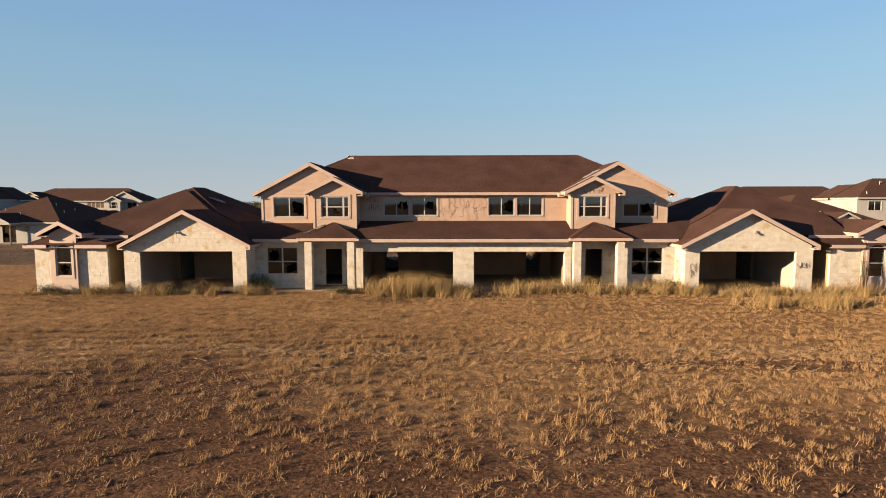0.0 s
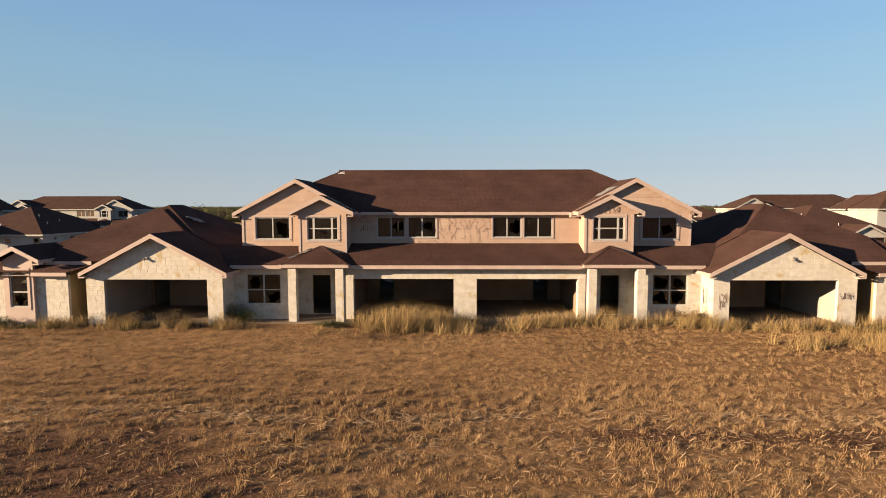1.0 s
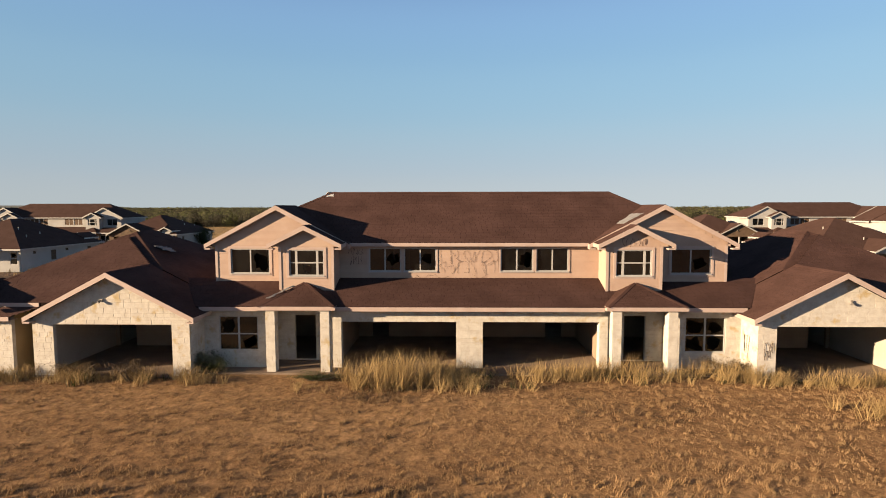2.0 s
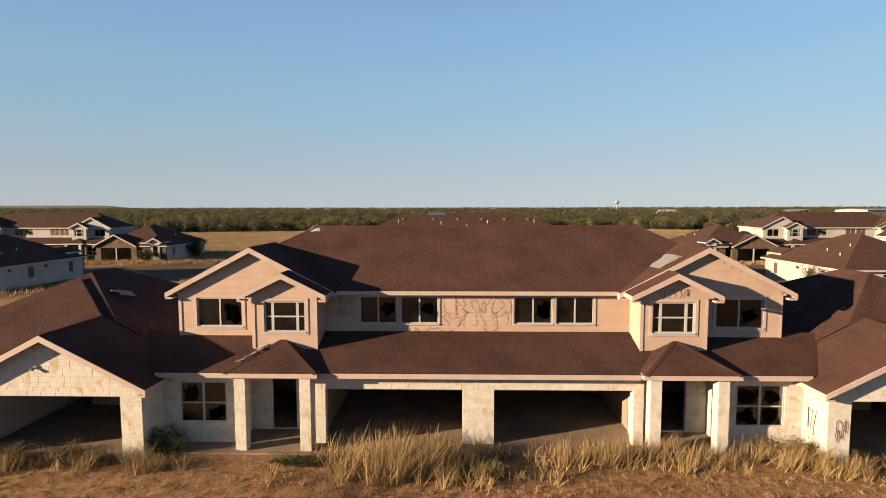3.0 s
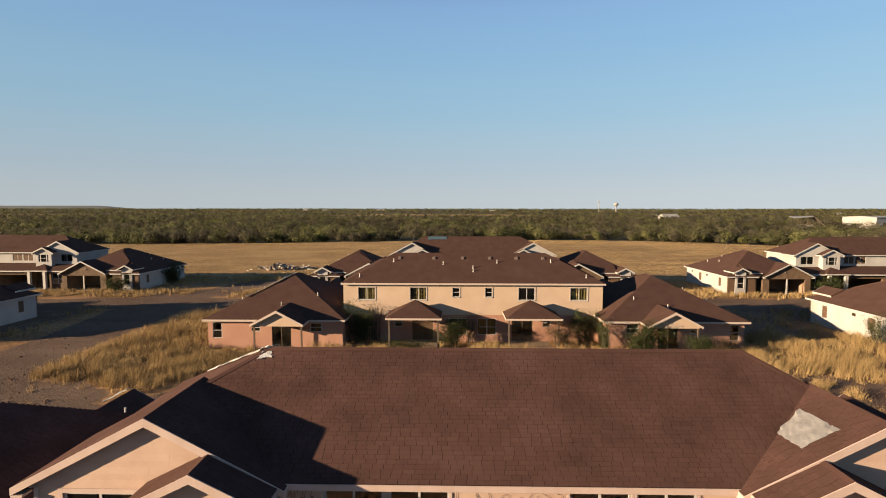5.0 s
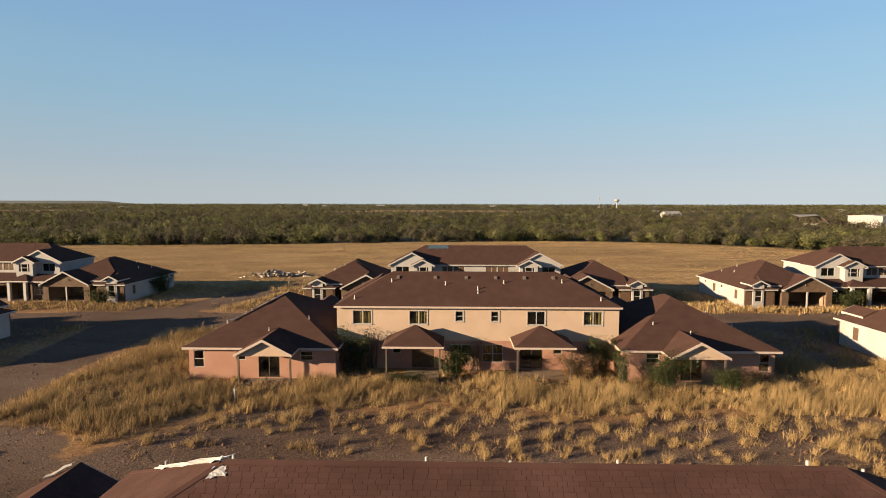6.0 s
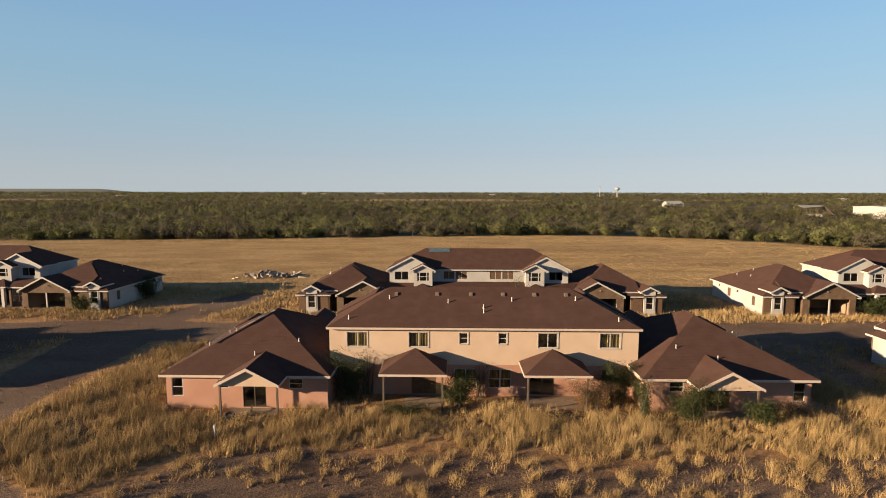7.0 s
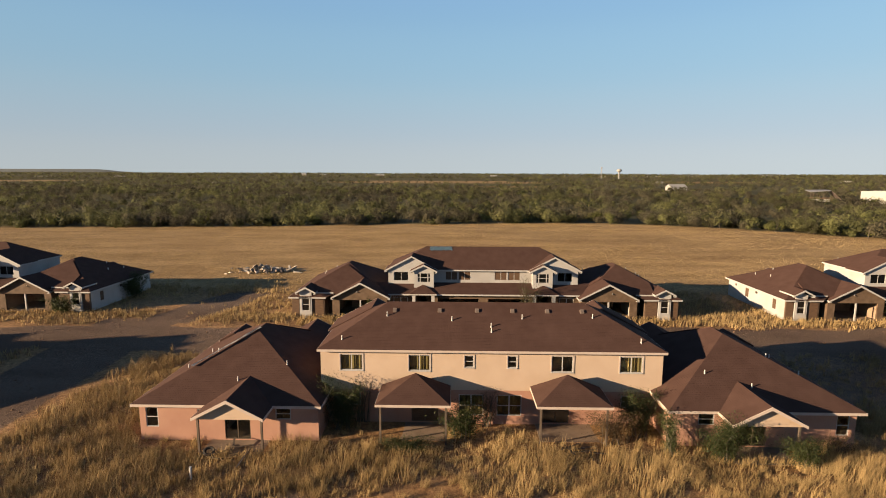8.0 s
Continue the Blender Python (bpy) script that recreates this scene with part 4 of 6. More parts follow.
    L.new(mask.outputs[0], mix.inputs[0])
    L.new(straw, mix.inputs[6])
    L.new(road_tone.outputs[2], mix.inputs[7])
    wide, far_noise = N.new("ShaderNodeVectorMath"), N.new("ShaderNodeTexNoise")
    wide.operation = "MULTIPLY"
    wide.inputs[1].default_value = (0.35, 1.0, 1.0)
    far_noise.inputs["Scale"].default_value, far_noise.inputs["Detail"].default_value, far_noise.inputs["Roughness"].default_value = 0.16, 6, 0.65
    L.new(geo.outputs["Position"], wide.inputs[0])
    L.new(wide.outputs[0], far_noise.inputs["Vector"])
    tone = N.new("ShaderNodeMapRange")
    tone.inputs[1].default_value, tone.inputs[2].default_value = 0.38, 0.62
    L.new(far_noise.outputs[0], tone.inputs[0])
    bleach = N.new("ShaderNodeMix")
    bleach.data_type = "RGBA"
    bleach.inputs[6].default_value, bleach.inputs[7].default_value = (0.92, 0.90, 0.87, 1), (1.34, 1.38, 1.36, 1)
    L.new(tone.outputs[0], bleach.inputs[0])
    final = N.new("ShaderNodeMix")
    final.data_type, final.blend_type = "RGBA", "MULTIPLY"
    final.inputs[0].default_value = 1.0
    L.new(mix.outputs[2], final.inputs[6])
    L.new(bleach.outputs[2], final.inputs[7])
    # fine speckle of straw and gaps
    speck = N.new("ShaderNodeTexNoise")
    speck.inputs["Scale"].default_value, speck.inputs["Detail"].default_value, speck.inputs["Roughness"].default_value = 7.0, 5, 0.75
    L.new(geo.outputs["Position"], speck.inputs["Vector"])
    depth = N.new("ShaderNodeMapRange")
    depth.inputs[1].default_value, depth.inputs[2].default_value, depth.inputs[3].default_value, depth.inputs[4].default_value = 0.36, 0.60, 0.68, 1.14
    L.new(speck.outputs[0], depth.inputs[0])
    flecks = N.new("ShaderNodeVectorMath")
    flecks.operation = "SCALE"
    L.new(final.outputs[2], flecks.inputs[0])
    L.new(depth.outputs[0], flecks.inputs["Scale"])
    # brush and leaf litter under the wood
    under, floor_tone, brush = N.new("ShaderNodeAttribute"), N.new("ShaderNodeMix"), N.new("ShaderNodeMix")
    under.attribute_name = "wood_floor"
    floor_tone.data_type = brush.data_type = "RGBA"
    floor_tone.inputs[6].default_value, floor_tone.inputs[7].default_value = (0.041, 0.041, 0.020, 1), (0.094, 0.084, 0.044, 1)
    L.new(far_noise.outputs[0], floor_tone.inputs[0])
    L.new(under.outputs["Fac"], brush.inputs[0])
    L.new(flecks.outputs[0], brush.inputs[6])
    L.new(floor_tone.outputs[2], brush.inputs[7])
    L.new(brush.outputs[2], b.inputs["Base Color"])
    me = from_arrays("ground", V, F, m, True)
    a = me.attributes.new("bare", "FLOAT", "POINT")
    a.data.foreach_set("value", bare(X, Y).astype(np.float32).ravel())
    a = me.attributes.new("dust", "FLOAT", "POINT")
    a.data.foreach_set("value", smooth(36, 44, Y).astype(np.float32).ravel())
    a = me.attributes.new("meadow", "FLOAT", "POINT")
    a.data.foreach_set("value", smooth(98, 112, Y).astype(np.float32).ravel())
    a = me.attributes.new("wood_floor", "FLOAT", "POINT")
    a.data.foreach_set("value", wood_floor(X, Y).astype(np.float32).ravel())
    tagged(new("ground", me), "dry straw field with bare grey-brown soil and dirt tracks", "ground", kind="structure")


build_ground()


# ---- the houses ----
PEACH = dict(seed=3, upper=SIDING_PEACH, upper_rear=STUCCO_PEACH, lower=MORTAR, lower_rear=STUCCO_PINK, entry=STUCCO_OCHRE, arch_wall=TRIM_PINK, side=STUCCO_PINK,
             pillar=MORTAR, trim=TRIM_PINK, frame=FRAME_WHITE, casing=TRIM_PINK, roof=UNDERLAY, broken=True, board_front=None, board_rear=False, board_side=False,
             boards=False, patio_end=11.05, patio_gable=STUCCO_PEACH)
CREAM = dict(PEACH, seed=5, board_rear=True, patio_end=11.85, roof=ROOFING, glass=GLASS_COATED, curtain=CURTAIN, lower=STUCCO_PEACH, upper=STUCCO_PEACH, pillar=STUCCO_PEACH, trim=TRIM_CREAM, frame=FRAME_WHITE, broken=False)
WHITE = dict(PEACH, seed=8, board_rear=True, patio_end=11.85, roof=ROOFING, upper=STUCCO_WHITE, upper_rear=STUCCO_WHITE, lower=SHEATHING, lower_rear=STUCCO_WHITE, entry=SHEATHING, arch_wall=STUCCO_WHITE, side=STUCCO_WHITE,
             pillar=TRIM_WHITE, trim=TRIM_WHITE, casing=None, board_front=None, broken=False, boards=True, board_mid=BOARD, board_side=True, patio_gable=STUCCO_WHITE)

near, near_walls, near_slopes = build_house(pose(0.08, 30.2, 0), PEACH)
tagged(near, "derelict peach-sided fourplex with limestone garages, brown shingles and smashed windows", "house")
rear, _, _ = build_house(pose(0.37, 71.75, 0, 0, 0, 180), CREAM)
tagged(rear, "derelict peach and pink stucco fourplex backing onto tall dry grass", "house", "abandoned fourplexes")
white, _, _ = build_house(pose(1.4, 94.4, 0), WHITE)
tagged(white, "derelict white stucco fourplex with brown bare sheathing and blue tarp", "house", "abandoned fourplexes")
for m, words in ((pose(-69.5, 96.2, 0), "derelict white fourplex beside the dirt road, bare sheathing below"),
                 (pose(59.4, 94.8, 0), "derelict white fourplex at the edge of the field, boarded side windows"),
                 (pose(59.0, 70.6, 0, 0, 0, 180), "derelict white fourplex with boarded windows in dry grass"),
                 (pose(-70.0, 71.5, 0, 0, 0, 180), "derelict white fourplex in its own shade beside the dirt track")):
    tagged(copy_thing(white, m), words, "house", "abandoned fourplexes")
tagged(near, group="abandoned fourplexes")


# ---- plants ----
def tufts(px, py, blades, height, spread, width, rng, lean=0.25):
    """Grass tufts at the given places: each blade is a narrow leaning triangle with a bent tip."""
    n = len(px) * blades
    bx = np.repeat(px, blades) + rng.normal(0, 1, n) * np.repeat(spread, blades)
    by = np.repeat(py, blades) + rng.normal(0, 1, n) * np.repeat(spread, blades)
    h = np.repeat(height, blades) * rng.uniform(0.55, 1.1, n)
    a = rng.uniform(0, math.tau, n)
    w = width * rng.uniform(0.6, 1.3, n)
    z = ground_z(bx, by) - 0.03
    ld, la = lean * h * rng.uniform(0.2, 1.6, n), rng.uniform(0, math.tau, n)
    tx, ty = bx + ld * np.cos(la) + 0.12 * h, by + ld * np.sin(la)
    V = np.empty((n, 3, 3))
    V[:, 0] = np.stack([bx - w * np.cos(a), by - w * np.sin(a), z], 1)
    V[:, 1] = np.stack([bx + w * np.cos(a), by + w * np.sin(a), z], 1)
    V[:, 2] = np.stack([tx, ty, z + h], 1)
    return V.reshape(-1, 3), np.arange(n * 3).reshape(-1, 3)


def scatter(rng, n, x0, x1, y0, y1, keep):
    x, y = rng.uniform(x0, x1, n), rng.uniform(y0, y1, n)
    k = rng.random(n) < keep(x, y)
    return x[k], y[k]


def lumps(x, y, s, seed):
    """A smooth patchy field between 0 and 1."""
    r = np.random.default_rng(seed)
    out = np.zeros_like(x, dtype=float)
    for _ in range(7):
        kx, ky, ph = r.normal(0, 1 / s), r.normal(0, 1 / s), r.uniform(0, 6.28)
        out += np.sin(kx * x + ky * y + ph)
    return 0.5 + 0.5 * np.tanh(out * 0.5)


HOUSE_SPOTS = [(0.08, 30.2, 1), (0.37, 71.75, -1), (1.4, 94.4, 1), (-69.5, 96.2, 1), (59.4, 94.8, 1), (59.0, 70.6, -1), (-70.0, 71.5, -1)]


def clear_of_houses(x, y):
    ok = np.ones_like(x, dtype=bool)
    for hx, hy, d in HOUSE_SPOTS:
        u, v = np.abs(x - hx), (y - hy) * d
        ok &= ~((u < 22.8) & (v > -3.3) & (v < np.where(u > 10.6, 9.8, 7.5)))
        ok &= ~((np.abs(u - 16.2) < 2.3) & (v > 9) & (v < 11.3))
        ok &= ~((np.abs(u - 5.28) < 2.4) & (v > 7) & (v < 10.2))
    return ok


def tall_share(x, y):
    """Where the knee-high straw stands."""
    d = np.zeros_like(x)
    back = smooth(56.2, 57.6, y + grass_slant(x, y) + 1.0 * np.sin(x * 0.35) + 0.6 * np.sin(x * 0.9 + 2) + 0.06 * np.abs(x)) * (1 - 0.6 * smooth(60, 62, y)) * (1 - smooth(63.6, 64.2, y))
    d = np.maximum(d, back * smooth(-33, -28, x))
    d = np.maximum(d, 0.9 * smooth(-33 + 0.0, -29, x - 0.1 * (y - 60)) * (1 - smooth(-24, -22, x)) * smooth(50, 53, y) * (1 - smooth(76, 79, y)))
    d = np.maximum(d, 0.8 * smooth(24, 26, x) * smooth(50, 56, y) * (1 - smooth(78, 80, y)))
    d = np.maximum(d, 0.9 * smooth(88.0, 89.5, y) * (1 - smooth(92, 94, y)))
    d = np.maximum(d, 0.8 * lumps(x, y, 4.0, 5) * smooth(86, 88, y) * (1 - smooth(104, 112, y)))
    d = np.maximum(d, 0.75 * lumps(x, y, 5.0, 9) * (1 - smooth(-44, -41, x)) * smooth(58, 62, y) * (1 - smooth(78, 80, y)))
    return d * (1 - 0.97 * smooth(0.3, 0.7, bare(x, y))) * clear_of_houses(x, y)


def build_grass():
    rng = np.random.default_rng(11)
    vs, fs, off = [], [], 0

    def add(V, F):
        nonlocal off
        vs.append(V)
        fs.append(F + off)
        off += len(V)
    # tall straw behind the near house and round the others
    x, y = scatter(rng, 40000, -34, 46, 42, 80, tall_share)
    k = rng.random(len(x)) < 0.50 + 0.50 * lumps(x, y, 0.45, 61)
    x, y = x[k], y[k]
    add(*tufts(x, y, 20, (0.45 + 0.55 * lumps(x, y, 0.8, 1)) * rng.uniform(0.8, 1.15, len(x)), np.full(len(x), 0.11), 0.013, rng, 0.36))
    x, y = scatter(rng, 22000, -62, 62, 84, 112, tall_share)
    add(*tufts(x, y, 7, 0.55 + 0.25 * lumps(x, y, 3, 2), np.full(len(x), 0.18), 0.032, rng))
    x, y = scatter(rng, 9000, -70, -30, 55, 82, tall_share)
    add(*tufts(x, y, 8, np.full(len(x), 0.6), np.full(len(x), 0.16), 0.03, rng))
    # single tussocks on the bare yard, crowding towards the house
    def tussocks(x, y):
        d = lumps(x, y, 2.2, 4) ** 1.5 * smooth(41, 50, y + 0.25 * x) * (0.10 + 0.90 * smooth(-10, 6, x))
        return np.maximum(0.65 * d, 0.62 * smooth(48, 54, y) * (0.35 + 0.65 * lumps(x, y, 1.4, 24))) * (1 - smooth(57, 58.5, y))
    x, y = scatter(rng, 2300, -24, 42, 39.5, 58.5, tussocks)
    add(*tufts(x, y, 84, rng.uniform(0.35, 0.85, len(x)), rng.uniform(0.10, 0.22, len(x)), 0.009, rng, 0.5))
    x, y = scatter(rng, 700, -28, 42, 39.5, 58, lambda x, y: 0.5 * lumps(x, y, 1.5, 34))
    add(*tufts(x, y, 26, rng.uniform(0.2, 0.5, len(x)), np.full(len(x), 0.12), 0.012, rng, 0.5))
    # clumps along the front of the near house
    def front(x, y):
        d = 0.95 * np.exp(-((x + 1.6) / 2.6) ** 2) * smooth(25.0, 25.8, y) * (1 - smooth(27.3, 28.0, y))
        d = np.maximum(d, 0.75 * smooth(1, 3, x) * (1 - smooth(20, 22, x)) * smooth(26.2, 26.9, y + 0.5 * (np.abs(x) > 11)) * (1 - smooth(27.6, 28.1, y)))
        d = np.maximum(d, 0.5 * smooth(-24, -22, x) * (1 - smooth(-11, -9, x)) * smooth(25.7, 26.4, y) * (1 - smooth(26.9, 27.2, y)))
        d = np.maximum(d, 0.8 * np.exp(-((x - 16.0) / 1.8) ** 2) * np.exp(-((y - 23.6) / 0.5) ** 2))
        inside = ((np.abs(x) > 11.3) & (y > 26.85)) | (y > 27.6)
        return d * ~inside * (0.12 + 0.88 * lumps(x, y, 0.32, 28))
    x, y = scatter(rng, 9000, -24, 24, 23, 28, front)
    hh = (0.34 + 0.6 * lumps(x, y, 0.5, 29)) * (1 + 0.5 * np.exp(-((x + 1.6) / 2.4) ** 2) - 0.2 * (x < -10)) + 0.1 * rng.random(len(x))
    add(*tufts(x, y, 22, hh, np.full(len(x), 0.12), 0.011, rng, 0.55))
    # green weeds among the straw at the foot of the walls
    gx, gy = scatter(rng, 2600, -23, 23, 25.4, 27.9, lambda x, y: front(x, y) * lumps(x, y, 1.1, 27) ** 2)
    V, F = tufts(gx, gy, 16, rng.uniform(0.2, 0.5, len(gx)), np.full(len(gx), 0.12), 0.016, rng, 0.5)
    tagged(new("weeds", from_arrays("weeds", V, F, GREEN_LEAF)), "green weeds among dry straw along the wall", "weeds", kind="stuff")
    me = from_arrays("tall_grass", np.concatenate(vs), np.concatenate(fs), DRY_GRASS)
    tagged(new("tall_grass", me), "knee-high dry golden grass in dense clumps", "grass", kind="stuff")
    # short dead stubble over the front field
    vs, fs, off = [], [], 0

    def rows(x, y):
        d = np.clip(1.0 - 1.15 * bare(x, y), 0.10, 1) * (0.05 + 0.95 * lumps(x, y, 0.085, 6)) * (0.35 + 0.65 * lumps(x, y, 1.3, 7))
        return np.maximum(d, (0.2 + 0.8 * lumps(x, y, 0.075, 16)) * smooth(18, 20, y)) * (0.35 + 0.65 * smooth(7, 12, y + 1.5 * np.sin(x * 0.3)))
    x, y = scatter(rng, 70000, -32, 32, 4.0, 26.3, rows)
    hh = (0.05 + 0.10 * rng.random(len(x)) ** 2) * (0.55 + 0.45 * smooth(9, 14, y))
    add(*tufts(x, y, 7, hh, np.full(len(x), 0.05), 0.007, rng, 0.8))
    # an even close sward towards the house
    def sward(x, y):
        return (np.abs(x) < 4 + 0.9 * (y + 0.6)) * np.clip(1.05 - 0.8 * bare(x, y), 0, 1) * (0.55 + 0.45 * lumps(x, y, 0.16, 46)) * smooth(9, 16, y + 0.8 * np.sin(x * 0.4))
    x, y = scatter(rng, 50000, -27, 27, 9.0, 26.3, sward)
    add(*tufts(x, y, 7, rng.uniform(0.05, 0.09, len(x)), np.full(len(x), 0.06), 0.0065, rng, 0.6))
    # tufts left in loose rows by the mower, with bare gaps between them
    cx, cy = np.meshgrid(np.arange(-33, 33, 0.17), np.arange(3.6, 26.2, 0.22))
    x, y = cx.ravel() + rng.normal(0, 0.07, cx.size), cy.ravel() + rng.normal(0, 0.06, cx.size) + 0.12 * np.sin(cx.ravel() * 0.45)
    row = 0.5 + 0.5 * np.sin(y * math.tau / 0.83 + 0.8 * np.sin(x * 0.31) + 0.5 * np.sin(x * 0.9 + y))
    share_kept = (0.50 + 0.50 * lumps(0.8 * x, y, 0.22, 41)) * (0.15 + 0.85 * row ** 1.5) * (1 - 0.35 * smooth(18.5, 21, y)) * np.clip(1.08 - 0.85 * bare(x, y), 0.12, 1)
    k = (rng.random(len(x)) < share_kept) & (np.abs(x) < 3.5 + 0.9 * (y + 0.6))
    x, y = x[k], y[k]
    hh = rng.uniform(0.11, 0.22, len(x)) * (0.75 + 0.6 * lumps(x, y, 1.1, 42)) * (1 - 0.3 * smooth(18, 21, y))
    add(*tufts(x, y, 27, hh, rng.uniform(0.035, 0.07, len(x)), 0.0085, rng, 0.5))
    x, y = scatter(rng, 1500, -16, 16, 3.5, 16, lambda x, y: 0.7 * lumps(x, y, 0.9, 8))
    add(*tufts(x, y, 30, rng.uniform(0.08, 0.22, len(x)), np.full(len(x), 0.09), 0.006, rng, 0.9))
    x, y = scatter(rng, 26000, -40, 40, 39, 56, lambda x, y: 0.55 * lumps(x, y, 0.7, 3) ** 2)
    yv, yf = tufts(x, y, 6, rng.uniform(0.05, 0.16, len(x)), np.full(len(x), 0.09), 0.012, rng, 1.2)
    tagged(new("yard_litter", from_arrays("yard_litter", yv, yf, DRY_LEAF)), "low brown dead weeds and litter on the bare yard", "weeds", kind="stuff")
    fv, ff = vs, fs
    vs, fs, off = [], [], 0
    x, y = scatter(rng, 90000, -125, 135, 103, 200, lambda x, y: clear_of_houses(x, y) * (y < wood_edge(x)) * (0.15 + 0.85 * lumps(x * 0.35, y, 3.0, 13)))
    add(*tufts(x, y, 3, rng.uniform(0.10, 0.22, len(x)), np.full(len(x), 0.3), 0.06, rng, 0.7))
    tagged(new("field_grass", from_arrays("field_grass", np.concatenate(vs), np.concatenate(fs), DRY_GRASS)), "short golden grass over the open field before the wood", "grass", kind="stuff")
    vs, fs = fv, ff
    # low dark dead weeds scattered over the field
    wx, wy = scatter(rng, 70, -24, 24, 19, 25, lambda x, y: 0.6 + 0 * x)
    wx, wy = np.concatenate([wx, rng.uniform(-5.0, -2.2, 26), rng.uniform(3, 7, 10)]), np.concatenate([wy, rng.uniform(24.3, 25.6, 26), rng.uniform(22.5, 25, 10)])
    V, F = tufts(wx, wy, 40, rng.uniform(0.06, 0.2, len(wx)), rng.uniform(0.08, 0.2, len(wx)), 0.012, rng, 1.4)
    tagged(new("dead_weeds", from_arrays("dead_weeds", V, F, DRY_LEAF)), "low dark dead weeds scattered over the field", "weeds", kind="stuff")
    me = from_arrays("stubble", np.concatenate(vs), np.concatenate(fs), STUBBLE)
    tagged(new("stubble", me), "short dead brown stubble over the dry field", "grass", kind="stuff")
    # pale straw lying flat, thickest along the old wheel track
    def track(x, y):
        d = 0.9 * np.exp(-((y - 16.7 - 0.2 * np.sin(x * 0.4)) / 0.42) ** 2) * (0.3 + 0.7 * lumps(x, y, 1.2, 17))
        return np.maximum(d, 0.22 * lumps(x, y, 0.8, 15) * (1 - smooth(17, 19, y)))
    x, y = scatter(rng, 90000, -30, 30, 4.0, 19.0, track)
    n = len(x)
    a, l, w = rng.normal(0, 0.45, n), rng.uniform(0.04, 0.14, n) * (0.4 + 0.6 * smooth(11, 15, y)), rng.uniform(0.006, 0.012, n) * (0.45 + 0.55 * smooth(11, 15, y))
    z = ground_z(x, y) + rng.uniform(0.01, 0.09, n)
    dx, dy = l * np.cos(a), l * np.sin(a)
    nx, ny = -w * np.sin(a), w * np.cos(a)
    tilt = rng.normal(0, 0.03, n)
    V = np.stack([np.stack([x - dx - nx, y - dy - ny, z - tilt], 1), np.stack([x + dx - nx, y + dy - ny, z + tilt], 1),
                  np.stack([x + dx + nx, y + dy + ny, z + tilt + 0.6 * w], 1), np.stack([x - dx + nx, y - dy + ny, z - tilt + 0.6 * w], 1)], 1).reshape(-1, 3)
    tagged(new("straw_litter", from_arrays("straw_litter", V, np.arange(4 * n).reshape(-1, 4), STRAW)), "pale dead straw lying flat along an old track", "straw", kind="stuff")
    # clods and stones on the bare soil
    cx, cy = [], []
    for n, x0, x1, y0, y1, k in ((20000, -22, 22, 3.5, 16, 0.4), (24000, -42, 42, 39, 57, 0.7), (16000, -50, -26, 42, 92, 0.8), (14000, -60, 60, 80, 88, 0.35)):
        x, y = scatter(rng, n, x0, x1, y0, y1, lambda x, y: k * smooth(0.25, 0.6, bare(x, y)) * clear_of_houses(x, y) * (0.2 + 0.8 * lumps(x, y, 0.7, 19)))
        cx.append(x)
        cy.append(y)
    x, y = np.concatenate(cx), np.concatenate(cy)
    n = len(x)
    r = rng.uniform(0.015, 0.05, n) * (1 + 0.5 * smooth(36, 40, y)) * (1 + 1.2 * (rng.random(n) > 0.95))
    k = np.arange(5)
    ang = k[None] * math.tau / 5 + rng.uniform(0, 6.28, n)[:, None]
    rad = r[:, None] * rng.uniform(0.6, 1.3, (n, 5))
    z = ground_z(x, y)
    V = np.empty((n, 6, 3))
    V[:, :5, 0], V[:, :5, 1], V[:, :5, 2] = x[:, None] + rad * np.cos(ang), y[:, None] + rad * np.sin(ang), (z - 0.02)[:, None]
    V[:, 5] = np.stack([x + r * rng.normal(0, 0.25, n), y + r * rng.normal(0, 0.25, n), z + r * rng.uniform(0.5, 1.1, n)], 1)
    F = (np.stack([k, (k + 1) % 5, np.full(5, 5)], 1)[None] + 6 * np.arange(n)[:, None, None]).reshape(-1, 3)
    tagged(new("clods", from_arrays("clods", V.reshape(-1, 3), F, CLOD)), "brown earth clods and small stones on bare soil", "soil", kind="stuff")


def leaf_quads(c, size, rng, out=None):
    """Small leaf-like quads at the places c: of random turn, or facing roughly outwards from their clump."""
    n = len(c)
    a = rng.normal(0, 1, (n, 3))
    a /= np.linalg.norm(a, axis=1)[:, None]
    b = np.cross(a, rng.normal(0, 1, (n, 3)) if out is None else out + rng.normal(0, 0.45, (n, 3)))
    b /= np.linalg.norm(b, axis=1)[:, None] + 1e-9
    if out is not None:
        a = np.cross(b, out)
        a /= np.linalg.norm(a, axis=1)[:, None] + 1e-9
    a, b = a * (size * rng.uniform(0.5, 1.2, n))[:, None], b * (size * rng.uniform(0.35, 0.8, n))[:, None]
    V = np.stack([c - a, c + b * 0.8, c + a, c - b * 0.8], 1)
    return V.reshape(-1, 3), np.arange(4 * n).reshape(-1, 4)


